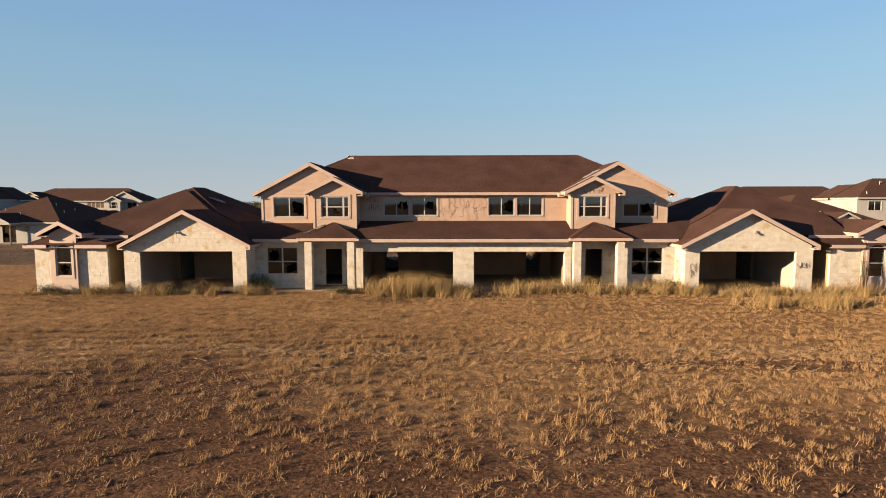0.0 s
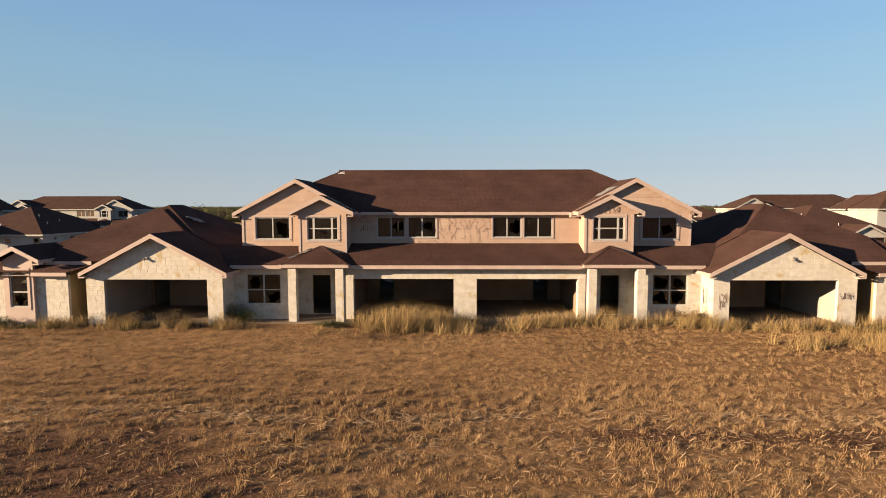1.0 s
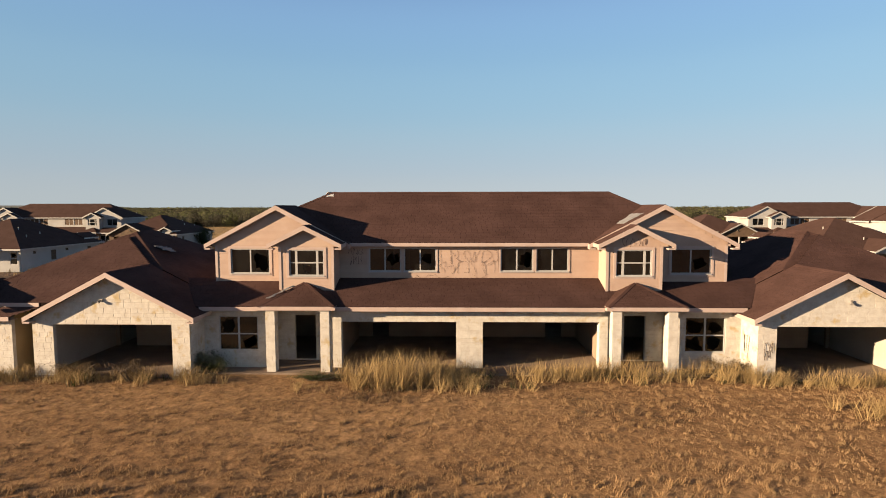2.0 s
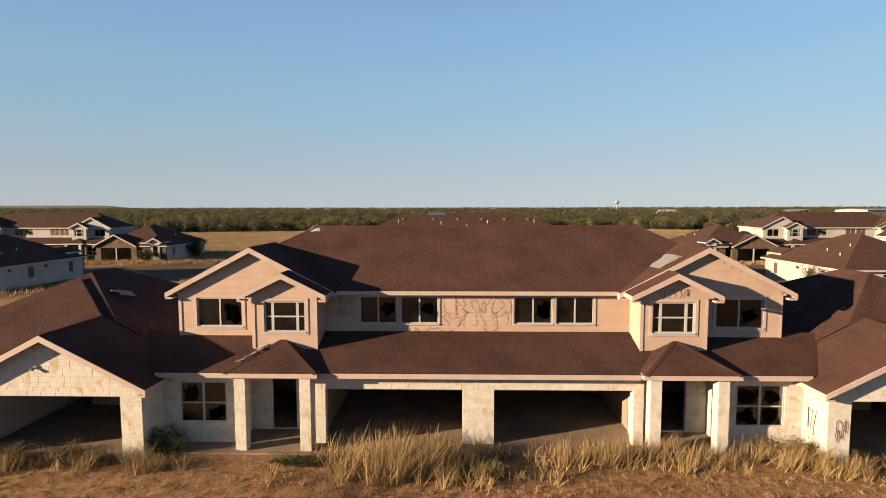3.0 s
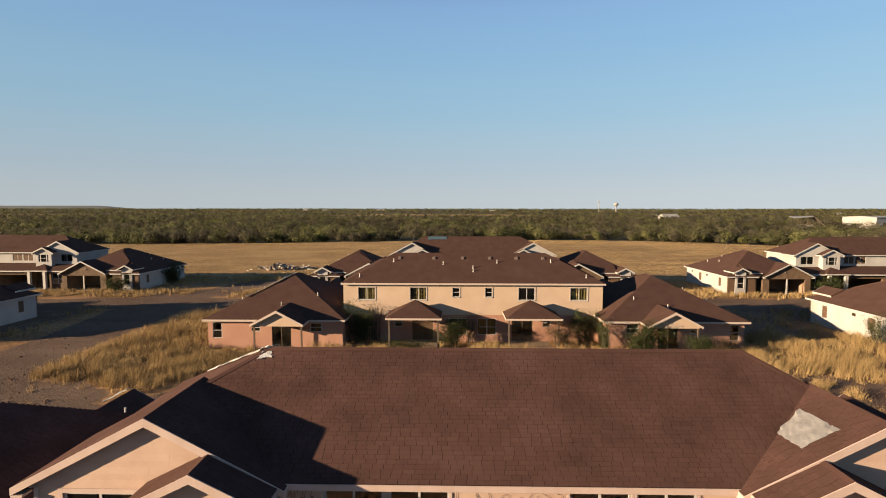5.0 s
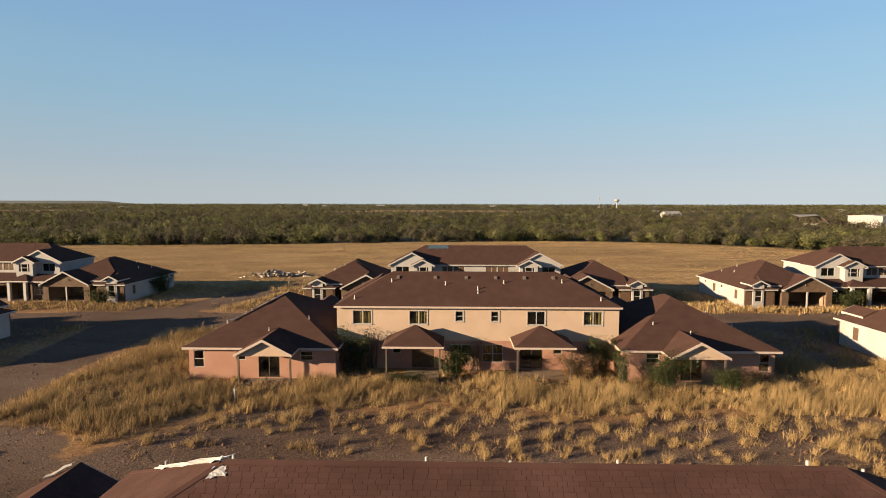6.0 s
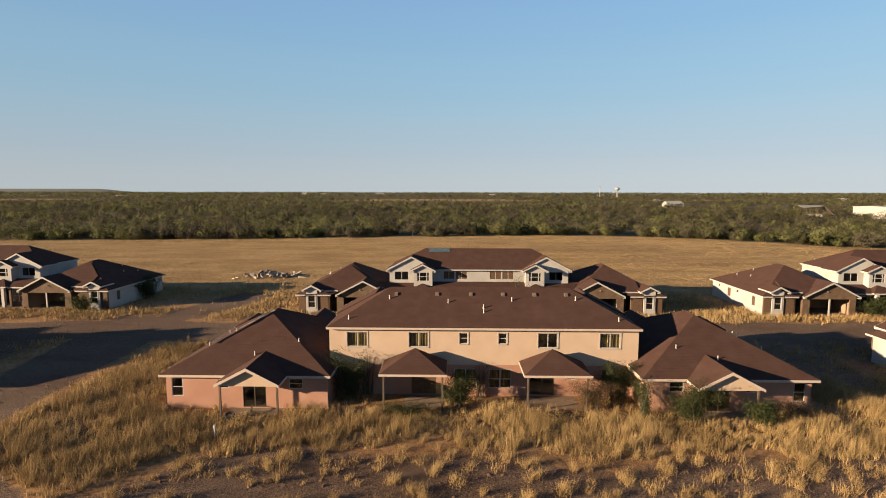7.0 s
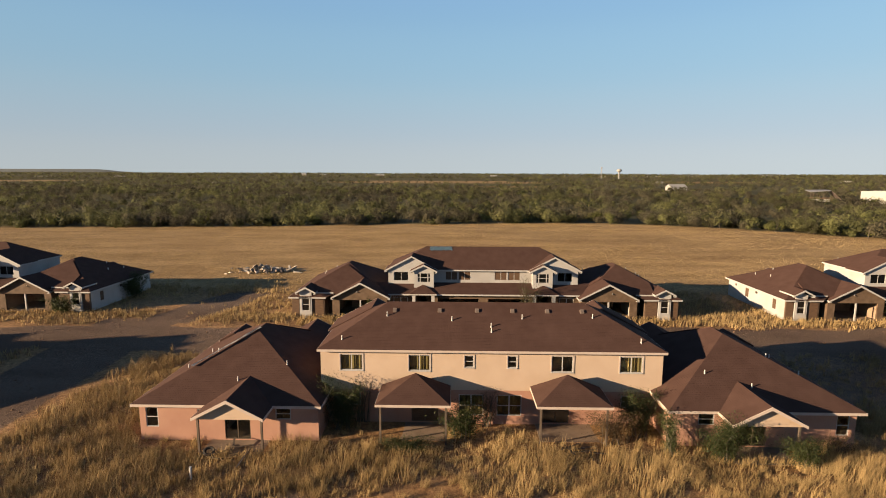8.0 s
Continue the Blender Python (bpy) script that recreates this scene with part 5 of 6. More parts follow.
def crowns(x, y, h, w, leaves, size, rng, blobs=6, halves=2):
    """Crowns of many trees: broad overlapping clumps of small leaves in an uneven dome; and a tone for each tree and clump."""
    n = len(x)
    g = ground_z(x, y)[:, None]
    a, q = rng.uniform(0, math.tau, (n, blobs)), np.sqrt(rng.uniform(0.02, 1, (n, blobs)))
    lift = rng.uniform(0.0, 1.0, (n, blobs)) * np.sqrt(1.05 - q * q)
    R = w[:, None] * rng.uniform(0.38, 0.62, (n, blobs))
    reach = w[:, None] * q * 0.62
    bz = np.maximum(h[:, None] * (0.22 + 0.5 * lift), 0.6 * R)
    B = np.stack([x[:, None] + reach * np.cos(a), y[:, None] + reach * np.sin(a), bz + g], -1)
    tone = rng.beta(1.1, 1.3, n)
    q = rng.integers(0, blobs, (n, leaves))
    d = rng.normal(0, 1, (n, leaves, 3))
    d /= np.linalg.norm(d, axis=2)[..., None]
    P = np.take_along_axis(B, q[..., None].repeat(3, -1), 1)
    P = P + d * (np.take_along_axis(R, q, 1) * rng.uniform(0.1, 1.0, (n, leaves)) ** 0.4 * rng.uniform(0.85, 1.12, (n, leaves)))[..., None] * np.array([1, 1, 0.85])
    P[..., 2] = np.maximum(P[..., 2], g + 0.1)
    heart = np.stack([x, y, g[:, 0] + 0.35 * h], -1)[:, None]
    out = (P - heart) / w[:, None, None] * 0.9 + 0.4 * d
    V, F = leaf_quads(P.reshape(-1, 3), np.repeat(np.broadcast_to(size, n), leaves), rng, out.reshape(-1, 3))
    T = np.concatenate([F[:, [0, 1, 2]], F[:, [0, 2, 3]]]) if halves == 2 else F[:, [0, 1, 2]]
    clump = np.clip(tone[:, None] + rng.normal(0, 0.12, (n, blobs)), 0, 1)
    K = np.repeat(np.take_along_axis(clump, q, 1).ravel(), 4)
    return V, T, K


build_grass()


def build_woods():
    rng = np.random.default_rng(21)
    kinds = [("scrub_wood", WOODLAND, "low olive-green mesquite scrub reaching to the horizon", [], [], []),
             ("leafy_scrub", FRESH_LEAF, "yellow-green bushes scattered through the scrub wood", [], [], []),
             ("bare_scrub", TWIGS, "grey-brown half-bare trees in the scrub wood", [], [], [])]

    def add(shares, x, y, h, w, leaves, size, blobs, halves=2):
        k = rng.random(len(x))
        mix = lumps(x, y, 14, 51) * 0.5 + k * 0.5
        kind = np.where(k < shares[0], 1, np.where(mix > 1 - shares[1], 2, 0))
        for i in range(3):
            q = kind == i
            low = 0.8 if i == 1 else 1.0
            V, F, K = crowns(x[q], y[q], h[q] * low, w[q], leaves, size * (0.85 if i == 2 else 1.0), rng, blobs, halves)
            kinds[i][5].append(K)
            kinds[i][4].append(F + sum(len(v) for v in kinds[i][3]))
            kinds[i][3].append(V)
    # the near fringe, tree by tree
    n = 640
    x = rng.uniform(-215, 225, n)
    y = wood_edge(x) + rng.uniform(0, 1, n) ** 1.4 * 26
    h = 2.0 + 5.0 * rng.beta(1.5, 1.4, n)
    add((0.24, 0.42), x, y, h, h * rng.uniform(0.50, 0.80, n), 400, 0.30, 5)
    bm = bmesh.new()
    for i in range(0, n):
        if y[i] < wood_edge(x[i]) + 9:
            for _ in range(3):
                q = (x[i] + rng.normal(0, 0.8), y[i] + rng.normal(0, 0.8), h[i] * rng.uniform(0.5, 0.85) + 0.5)
                tube(bm, (x[i] + rng.normal(0, 0.15), y[i], ground_z(x[i], y[i]) - 0.1), q, 0.06, 0.02, 4)
    tagged(part("wood_trunks", bm, BARK), "thin grey trunks at the edge of the scrub wood", "trees", kind="stuff")
    # deeper and deeper into the wood
    n = 3300
    y = rng.uniform(150, 460, n)
    x = rng.uniform(-1, 1, n) * (y * 0.95 + 60)
    k = (y > wood_edge(x) + 18) & ~((np.abs(x - 229) < 13) & (np.abs(y - 352) < 16)) & ~((x > 232) & (np.abs(y - 338) < 22))
    x, y = x[k], y[k]
    h = 3.0 + 5.0 * rng.beta(1.4, 1.6, len(x))
    add((0.14, 0.5), x, y, h, h * rng.uniform(0.5, 0.85, len(x)), 170, 0.58, 4, 1)
    n = 9500
    y = 430 + rng.uniform(0, 1, n) ** 1.3 * 1200
    x = rng.uniform(-1, 1, n) * (y * 0.92 + 60)
    k = (lumps(x, y * 2.0, 110, 31) > 0.22)
    for px, py, rx, ry in CLEARINGS:
        k &= ((x - px) / rx) ** 2 + ((y - py) / ry) ** 2 > rng.uniform(0.7, 1.1, n)
    x, y = x[k], y[k]
    h = rng.uniform(4, 8, len(x))
    add((0.08, 0.5), x, y, h, h * rng.uniform(0.6, 0.95, len(x)), 28, 1.3, 3, 1)
    n = 8000
    y = 1500 + rng.uniform(0, 1, n) * 2900
    x = rng.uniform(-1, 1, n) * (y * 0.9)
    k = (lumps(x, y * 1.5, 300, 32) > 0.3)
    x, y = x[k], y[k]
    h = rng.uniform(8, 14.5, len(x))
    add((0.0, 0.3), x, y, h, np.full(len(x), 9.0), 10, 3.4, 3, 1)
    for name, mat, words, vs, fs, tones in kinds:
        me = from_arrays(name, np.concatenate(vs), np.concatenate(fs), mat)
        a = me.attributes.new("tone", "FLOAT", "POINT")
        a.data.foreach_set("value", np.concatenate(tones).astype(np.float32))
        tagged(new(name, me), words, "trees", kind="stuff")


build_woods()


def bush(name, x, y, w, d, h, leaves, size, mat, label, category, seed, stems=11):
    """A straggly shrub: bent stems and loose clumps of leaves."""
    rng = np.random.default_rng(seed)
    top = holder(name, pose(x, y, float(ground_z(x, y))))
    tips = []
    for _ in range(stems):
        a = np.array([rng.normal(0, w * 0.12), rng.normal(0, d * 0.12), -0.05])
        b = np.array([rng.uniform(-w, w) * 0.45, rng.uniform(-d, d) * 0.45, h * rng.uniform(0.5, 0.95)])
        m = (a + b) / 2 + np.array([rng.normal(0, 0.1 * w), rng.normal(0, 0.1 * d), 0.1 * h])
        bm = bmesh.new()
        tube(bm, a, m, 0.022 + 0.006 * h, 0.016 + 0.004 * h, 5)
        tube(bm, m, b, 0.016 + 0.004 * h, 0.006, 5)
        bmesh.ops.remove_doubles(bm, verts=bm.verts, dist=0.0001)
        part("stem", bm, BARK, top)
        tips += [m, b, (m + b) / 2, (a + m) / 2 + np.array([0, 0, 0.1])]
    leaves, size = int(leaves * 5.0), size * 0.52
    t = np.array(tips)[rng.integers(0, len(tips), leaves)]
    c = t + rng.normal(0, 1, (leaves, 3)) * np.array([w, d, h * 0.8]) * rng.choice([0.06, 0.11, 0.17], leaves)[:, None]
    c[:, 2] = np.clip(c[:, 2], 0.03, h * 1.05)
    V, F = leaf_quads(c, np.full(leaves, size), rng)
    ob = new("leaves", from_arrays("leaves", V, F, mat))
    ob.parent = top
    tagged(ob, kind="stuff")
    return tagged(top, label, category)


GREEN = "straggly green bush growing against the stucco wall"
DEAD = "dead brown tumbleweed heap in the open garage"
for i, (x, y, w, d, h, n, s, mat, label) in enumerate((
        (-9.6, 63.7, 2.8, 1.5, 3.7, 1900, 0.10, GREEN_LEAF, "dark green vine climbing between the house and its wing"),
        (-8.4, 64.7, 1.8, 0.4, 3.4, 130, 0.08, DRY_LEAF, "dry brown vine spread over the stucco wall"),
        (-1.5, 62.6, 3.2, 1.6, 2.6, 1900, 0.10, GREEN_LEAF, GREEN),
        (0.2, 64.5, 1.8, 0.6, 2.7, 260, 0.09, DRY_LEAF, "dry reddish vine over the stucco wall"),
        (-5.4, 60.8, 4.2, 1.0, 1.1, 1000, 0.09, GREEN_LEAF, "low green weeds along the patio edge"),
        (8.1, 62.2, 3.2, 1.8, 2.4, 1500, 0.09, DRY_LEAF, "brown and green bush beside the covered patio"),
        (10.0, 63.1, 2.6, 1.6, 3.1, 1800, 0.10, GREEN_LEAF, GREEN),
        (11.2, 60.9, 1.2, 1.8, 2.7, 800, 0.10, GREEN_LEAF, "green vine over the corner of the low wing"),
        (14.2, 60.2, 3.2, 1.6, 2.9, 2200, 0.10, GREEN_LEAF, "dark green bush at the patio post of the low wing"),
        (18.6, 59.6, 2.6, 1.5, 1.9, 1300, 0.10, GREEN_LEAF, "yellow-green bush beside the patio post"),
        (21.6, 61.2, 1.8, 0.8, 1.5, 350, 0.09, DRY_LEAF, "dry brown scrub against the pink wall"),
        (-10.8, 27.4, 1.6, 0.8, 0.95, 700, 0.06, GREEN_LEAF, "low dark green bush below the limestone window wall"),
        (-6.2, 26.6, 2.2, 0.8, 0.35, 500, 0.05, GREEN_LEAF, "low green weeds before the porch"),
        (-21.6, 26.3, 1.4, 0.6, 0.55, 350, 0.05, GREEN_LEAF, "low green weeds along the limestone wall"),
        (-15.8, 26.6, 1.8, 0.8, 0.75, 420, 0.05, DRY_LEAF, DEAD),
        (-13.6, 26.5, 1.8, 0.8, 0.85, 460, 0.05, DRY_LEAF, DEAD),
        (20.2, 26.4, 0.5, 0.4, 2.2, 260, 0.05, DRY_LEAF, "dry vine climbing beside the arched window"),
        (10.6, 27.3, 2.2, 0.7, 0.8, 500, 0.06, DRY_LEAF, "dry scrub below the smashed front window"),
        (6.7, 91.0, 3.0, 2.2, 5.3, 420, 0.13, FRESH_LEAF, "young green tree before the white fourplex"),
        (-11.6, 91.2, 1.6, 1.4, 2.6, 420, 0.15, GREEN_LEAF, "green bush before the bare garage"),
        (-45.8, 100.5, 2.4, 3.2, 3.2, 1000, 0.18, GREEN_LEAF, "dark leafy tree beside the shaded white wall"),
        (-49.6, 91.8, 3.2, 1.6, 2.0, 700, 0.15, GREEN_LEAF, "green bush before the white fourplex"),
        (50.2, 91.3, 3.6, 2.2, 2.4, 900, 0.16, GREEN_LEAF, "broad green bush before the white fourplex"),
        (35.4, 63.6, 1.8, 1.6, 3.0, 420, 0.12, GREEN_LEAF, "sapling leaning on the white side wall"))):
    bush("bush", x, y, w, d, h, n, s, mat, label, "tree" if "tree" in label or "sapling" in label else ("vine" if "vine" in label else "bush"), 40 + i)


# ---- the near house in detail ----
def dress_near_house():
    rng = random.Random(77)
    R, front = near_walls, (0, -1, 0)
    X, Z = (1, 0, 0), (0, 0, 1)
    pad = lambda hs: [(a - 0.1, b + 0.1, c - 0.1, d + 0.1) for a, b, c, d in hs]
    lap = dict(high=(0.165, 0.165), length=(3.0, 3.7), depth=(0.009, 0.011), gap=0.003)

    def clad(key, poly, v, holes=(), ea=X, en=front, o=None, single=400):
        place("board", UNIT_BOARD, lay(poly, o or (0, v, 0), ea, en, Z, rng=rng, holes=holes, **lap), R[key], single)
    hs = pad(both(U_FRONT, 1) + both(U_FRONT, -1))
    clad("upper_mid", [(-5.98, 3.6), (5.98, 3.6), (5.98, 5.12), (-5.98, 5.12)], 0.1, hs)
    for s in (1, -1):
        q = lambda pts: [(s * a, b) for a, b in pts]
        clad(("upper_gable", s), q([(8.37, 3.5), (11.6, 3.5), (11.6, 5.2), (8.37, 5.2)]), -0.24, pad(both(U_GABLE, s)))
        clad(("gable_top", s), q([(5.75, 5.2), (11.70, 5.2), (8.72, 6.79)]), -0.24)
        clad(("bay", s), q([(5.98, 3.3), (8.37, 3.3), (8.37, 5.2), (5.98, 5.2)]), -1.15, pad(both(U_BAY, s)))
        clad(("bay_top", s), q([(5.62, 5.2), (8.78, 5.2), (7.2, 6.0)]), -1.15)
        clad(("bay", s), [(-1.15, 3.3), (0.1, 3.3), (0.1, 5.2), (-1.15, 5.2)], 0, (), (0, 1, 0), (-s, 0, 0), (s * 5.98, 0, 0))
        # corner boards
        for u, v, z0 in ((11.6, -0.24, 3.4), (5.98, -1.15, 3.2), (8.37, -1.15, 3.3)):
            bm = bmesh.new()
            d = 1 if u != 5.98 else -1
            box(bm, s * (u - d * 0.09), s * (u + d * 0.03), v - 0.032, v - 0.026, z0, 5.18)
            part("corner_board", bm, TRIM_PINK, near)
    # limestone courses
    coarse = dict(high=(0.11, 0.24), length=(0.16, 0.6), depth=(0.004, 0.008), gap=0.003)

    def course(key, poly, v, holes=(), ea=X, en=front, o=None, single=0):
        place("stone", UNIT_STONE, lay(poly, o or (0, v, 0), ea, en, Z, rng=rng, holes=holes, shift=0.9, **coarse), R[key], single)
    gap = both([(0.56, 5.48, -1, 2.14)], 1) + both([(0.56, 5.48, -1, 2.14)], -1)
    course("front_mid", [(-5.85, -0.1), (5.85, -0.1), (5.85, 2.6), (-5.85, 2.6)], -2.05, gap, single=110)
    for s in (1, -1):
        q = lambda pts: [(s * a, b) for a, b in pts]
        course(("front", s), q([(8.6, -0.1), (11.4, -0.1), (11.4, 2.6), (8.6, 2.6)]), -2.05, both([(9.06, 10.76, 0.78, 2.3)], s))
        course(("porch", s), q([(5.85, -0.1), (8.6, -0.1), (8.6, 2.5), (5.85, 2.5)]), -0.9, both([(6.88, 7.82, 0.0, 2.1)], s))
        course(("porch", s), [(-2.05, -0.1), (-0.9, -0.1), (-0.9, 2.5), (-2.05, 2.5)], 0, (), (0, 1, 0), (-s, 0, 0), (s * 8.6, 0, 0))
        course(("porch", s), [(-2.0, -0.1), (-0.9, -0.1), (-0.9, 2.5), (-2.0, 2.5)], 0, (), (0, 1, 0), (s, 0, 0), (s * 5.85, 0, 0))
        course(("garage_side", s), [(-3.3, -0.1), (-2.05, -0.1), (-2.05, 2.45), (-3.3, 2.45)], 0, (), (0, 1, 0), (-s, 0, 0), (s * 11.4, 0, 0))
        course(("garage", s), q([(11.4, -0.1), (17.9, -0.1), (17.9, 2.36), (11.4, 2.36)]), -3.3, both([(12.14, 17.04, -1, 2.18)], s), single=45)
        course(("garage_top", s), q([(11.4, 2.36), (17.9, 2.36), (17.8, 2.48), (14.52, 4.2), (11.4, 2.56)]), -3.3, single=30)
        course(("wing_front", s), q([(18.8, -0.1), (20.32, -0.1), (20.32, 2.4), (18.8, 2.4)]), -3.25)
        course(("wing_front", s), q([(21.74, -0.1), (22.7, -0.1), (22.7, 2.4), (21.74, 2.4)]), -3.25)
        for u in (6.02, 8.3):
            key = ("pillar", s, u)
            course(key, [(s * u - 0.19, -0.1), (s * u + 0.19, -0.1), (s * u + 0.19, 2.63), (s * u - 0.19, 2.63)], -2.72, single=10)
            for d in (1, -1):
                course(key, [(-2.72, -0.1), (-2.34, -0.1), (-2.34, 2.63), (-2.72, 2.63)], 0, (), (0, 1, 0), (d, 0, 0), (s * u + d * 0.19, 0, 0))
    # shingles on every slope
    left = 300
    for ob, p in near_slopes:
        o, ea, n, up, poly = slope_frame(p)
        mats = lay(poly, o + 0.002 * n, ea, n, up, (0.13, 0.13), (0.22, 0.32), (0.003, 0.005), 0.009, rng, bed=0.002)
        main_front = abs(p[0][0]) > 11.7 and p[0][2] > 5
        if main_front:
            mats.sort(key=lambda m: abs(m.translation.x) + abs(m.translation.y - 2.0))
        place("shingle", UNIT_TAB, mats, ob, left if main_front else 0)


dress_near_house()


def ridge_caps():
    """Folded cap shingles over every hip and ridge of the near house."""
    seen = {}
    for ob, p in near_slopes:
        for a, b in zip(p, p[1:] + p[:1]):
            seen.setdefault(frozenset(tuple(round(k, 2) for k in c) for c in (a, b)), []).append((ob, p, a, b))
    for found in seen.values():
        if len(found) != 2:
            continue
        ob, p, a, b = found[0]
        a, b = Vector(a), Vector(b)
        along = (b - a).normalized()
        sides = []
        for _, poly, _, _ in found:
            n = slope_frame(poly)[2]
            t = along.cross(n).normalized()
            mid = sum((Vector(c) for c in poly), Vector()) / len(poly)
            sides.append((t if t.dot(mid - a) > 0 else -t, n))
        up = (sides[0][1] + sides[1][1]).normalized()
        bm = bmesh.new()
        ring = [[bm.verts.new(q) for q in (c + 0.12 * sides[0][0] + 0.016 * sides[0][1], c + 0.02 * up, c + 0.12 * sides[1][0] + 0.016 * sides[1][1],
                                           c + 0.12 * sides[1][0], c, c + 0.12 * sides[0][0])] for c in (a, b)]
        for i in range(6):
            bm.faces.new((ring[0][i], ring[0][(i + 1) % 6], ring[1][(i + 1) % 6], ring[1][i]))
        bm.faces.new(ring[0])
        bm.faces.new(ring[1][::-1])
        part("ridge_cap", bm, SHINGLE, ob)


ridge_caps()


# ---- patches, scrawls and clutter ----
def sheet(name, corners, material, label, category, seed, bumps=0.03, n=9, ragged=0.05):
    """A wrinkled thin sheet lying on a slope, with ragged edges."""
    rng = np.random.default_rng(seed)
    c = [np.array(p, float) for p in corners]
    nrm = np.cross(c[1] - c[0], c[3] - c[0])
    nrm /= np.linalg.norm(nrm)
    if nrm[2] < 0:
        nrm = -nrm
    bm = bmesh.new()
    grid = []
    for j in range(n):
        for i in range(n):
            a, b = i / (n - 1), j / (n - 1)
            edge = i in (0, n - 1) or j in (0, n - 1)
            p = (1 - a) * (1 - b) * c[0] + a * (1 - b) * c[1] + a * b * c[2] + (1 - a) * b * c[3]
            p = p + nrm * (0.035 + bumps * rng.random()) + (rng.normal(0, 1, 3) * (ragged if edge else 0.01)) * np.array([1, 1, 0.2])
            grid.append(bm.verts.new(p))
    for j in range(n - 1):
        for i in range(n - 1):
            bm.faces.new((grid[j * n + i], grid[j * n + i + 1], grid[(j + 1) * n + i + 1], grid[(j + 1) * n + i]))
    g = bmesh.ops.extrude_face_region(bm, geom=bm.faces[:])
    for v in g["geom"]:
        if isinstance(v, bmesh.types.BMVert):
            v.co -= Vector(nrm) * 0.012
    return tagged(part(name, bm, material), label, category)


def ribbon(bm, pts, w, en, proud):
    """A painted stroke: a thin strip along a line of points on a wall."""
    en = Vector(en)
    P = [Vector(p) + en * proud for p in pts]
    L, R = [], []
    for i, p in enumerate(P):
        d = (P[min(i + 1, len(P) - 1)] - P[max(i - 1, 0)]).normalized()
        s = d.cross(en) * w / 2
        L.append((bm.verts.new(p + s), bm.verts.new(p + s - en * 0.004)))
        R.append((bm.verts.new(p - s), bm.verts.new(p - s - en * 0.004)))
    for i in range(len(P) - 1):
        bm.faces.new((L[i][0], L[i + 1][0], R[i + 1][0], R[i][0]))
        bm.faces.new((L[i][0], L[i][1], L[i + 1][1], L[i + 1][0]))
        bm.faces.new((R[i][0], R[i + 1][0], R[i + 1][1], R[i][1]))


def scrawl(o, ea, en, a0, a1, z0, z1, count, w, proud, seed, drift=0.5):
    """Unreadable sprayed scrawl: long looping strokes that wander over one another."""
    rng = random.Random(seed)
    ea, o = Vector(ea), Vector(o)
    bm = bmesh.new()
    width, h = a1 - a0, z1 - z0
    for k in range(count):
        a = a0 + width * (k + 0.5) / count
        reach = drift * width / count
        pts = [(a + reach * rng.uniform(-0.8, 0.8), z0 + h * rng.uniform(0, 1)) for _ in range(rng.randint(3, 5))]
        pts[0] = (pts[0][0], z1 - h * rng.uniform(0, 0.15))
        pts[-1] = (pts[-1][0], z0 + h * rng.uniform(0, 0.2))
        pts = [(min(max(p, a0), a1), z) for p, z in pts]
        fine = []
        for i in range(len(pts) - 1):
            p0, p1, p2, p3 = pts[max(i - 1, 0)], pts[i], pts[i + 1], pts[min(i + 2, len(pts) - 1)]
            bow = rng.uniform(-0.10, 0.10) * width / count
            for t in (0, 0.2, 0.4, 0.6, 0.8):
                q = [0.5 * (2 * p1[j] + (p2[j] - p0[j]) * t + (2 * p0[j] - 5 * p1[j] + 4 * p2[j] - p3[j]) * t * t + (3 * p1[j] - p0[j] - 3 * p2[j] + p3[j]) * t ** 3) for j in (0, 1)]
                fine.append((q[0] + bow * math.sin(t * math.pi) * 2, q[1]))
        fine.append(pts[-1])
        ribbon(bm, [o + ea * p + Vector((0, 0, z)) for p, z in fine], w * rng.uniform(0.7, 1.2), en, proud)
    return part("graffiti", bm, PAINT_BLACK, near, "faded black sprayed scrawl")


def scallops(o, ea, en, a0, a1, z, count, w, proud, seed):
    """A row of drooping arcs sprayed below the scrawl."""
    rng = random.Random(seed)
    ea, o = Vector(ea), Vector(o)
    bm = bmesh.new()
    left = a0
    while left < a1:
        step, r, drop = rng.uniform(0.5, 1.5) * (a1 - a0) / count, rng.uniform(0.06, 0.24), rng.uniform(-0.06, 0.06)
        if rng.random() < 0.75:
            ribbon(bm, [o + ea * (left + step * t) + Vector((0, 0, z + drop - r * math.sin(t * math.pi) ** rng.uniform(0.7, 1.0))) for t in np.linspace(0, 1, 7)], w, en, proud)
        left += step * rng.uniform(0.9, 1.1)
    return part("graffiti", bm, PAINT_BLACK, near, "sprayed row of drooping arcs")


FRONT = (0, -1, 0)
scrawl((0, 0.1, 0), (1, 0, 0), FRONT, -1.35, 1.35, 4.35, 5.02, 10, 0.008, 0.025, 4, 0.9)
scrawl((0, 0.1, 0), (1, 0, 0), FRONT, -1.3, 1.3, 3.82, 4.5, 9, 0.008, 0.025, 9, 1.0)
scallops((0, 0.1, 0), (1, 0, 0), FRONT, -2.7, 1.0, 3.78, 9, 0.011, 0.03, 3)
scrawl((0, 0.1, 0), (1, 0, 0), FRONT, -5.6, -4.85, 4.72, 5.05, 6, 0.011, 0.03, 5)
scrawl((0, 0.1, 0), (1, 0, 0), FRONT, -5.5, -4.9, 4.25, 4.68, 5, 0.011, 0.03, 6)
scrawl((0, -1.15, 0), (1, 0, 0), FRONT, 6.62, 7.75, 5.2, 5.58, 7, 0.015, 0.03, 7)
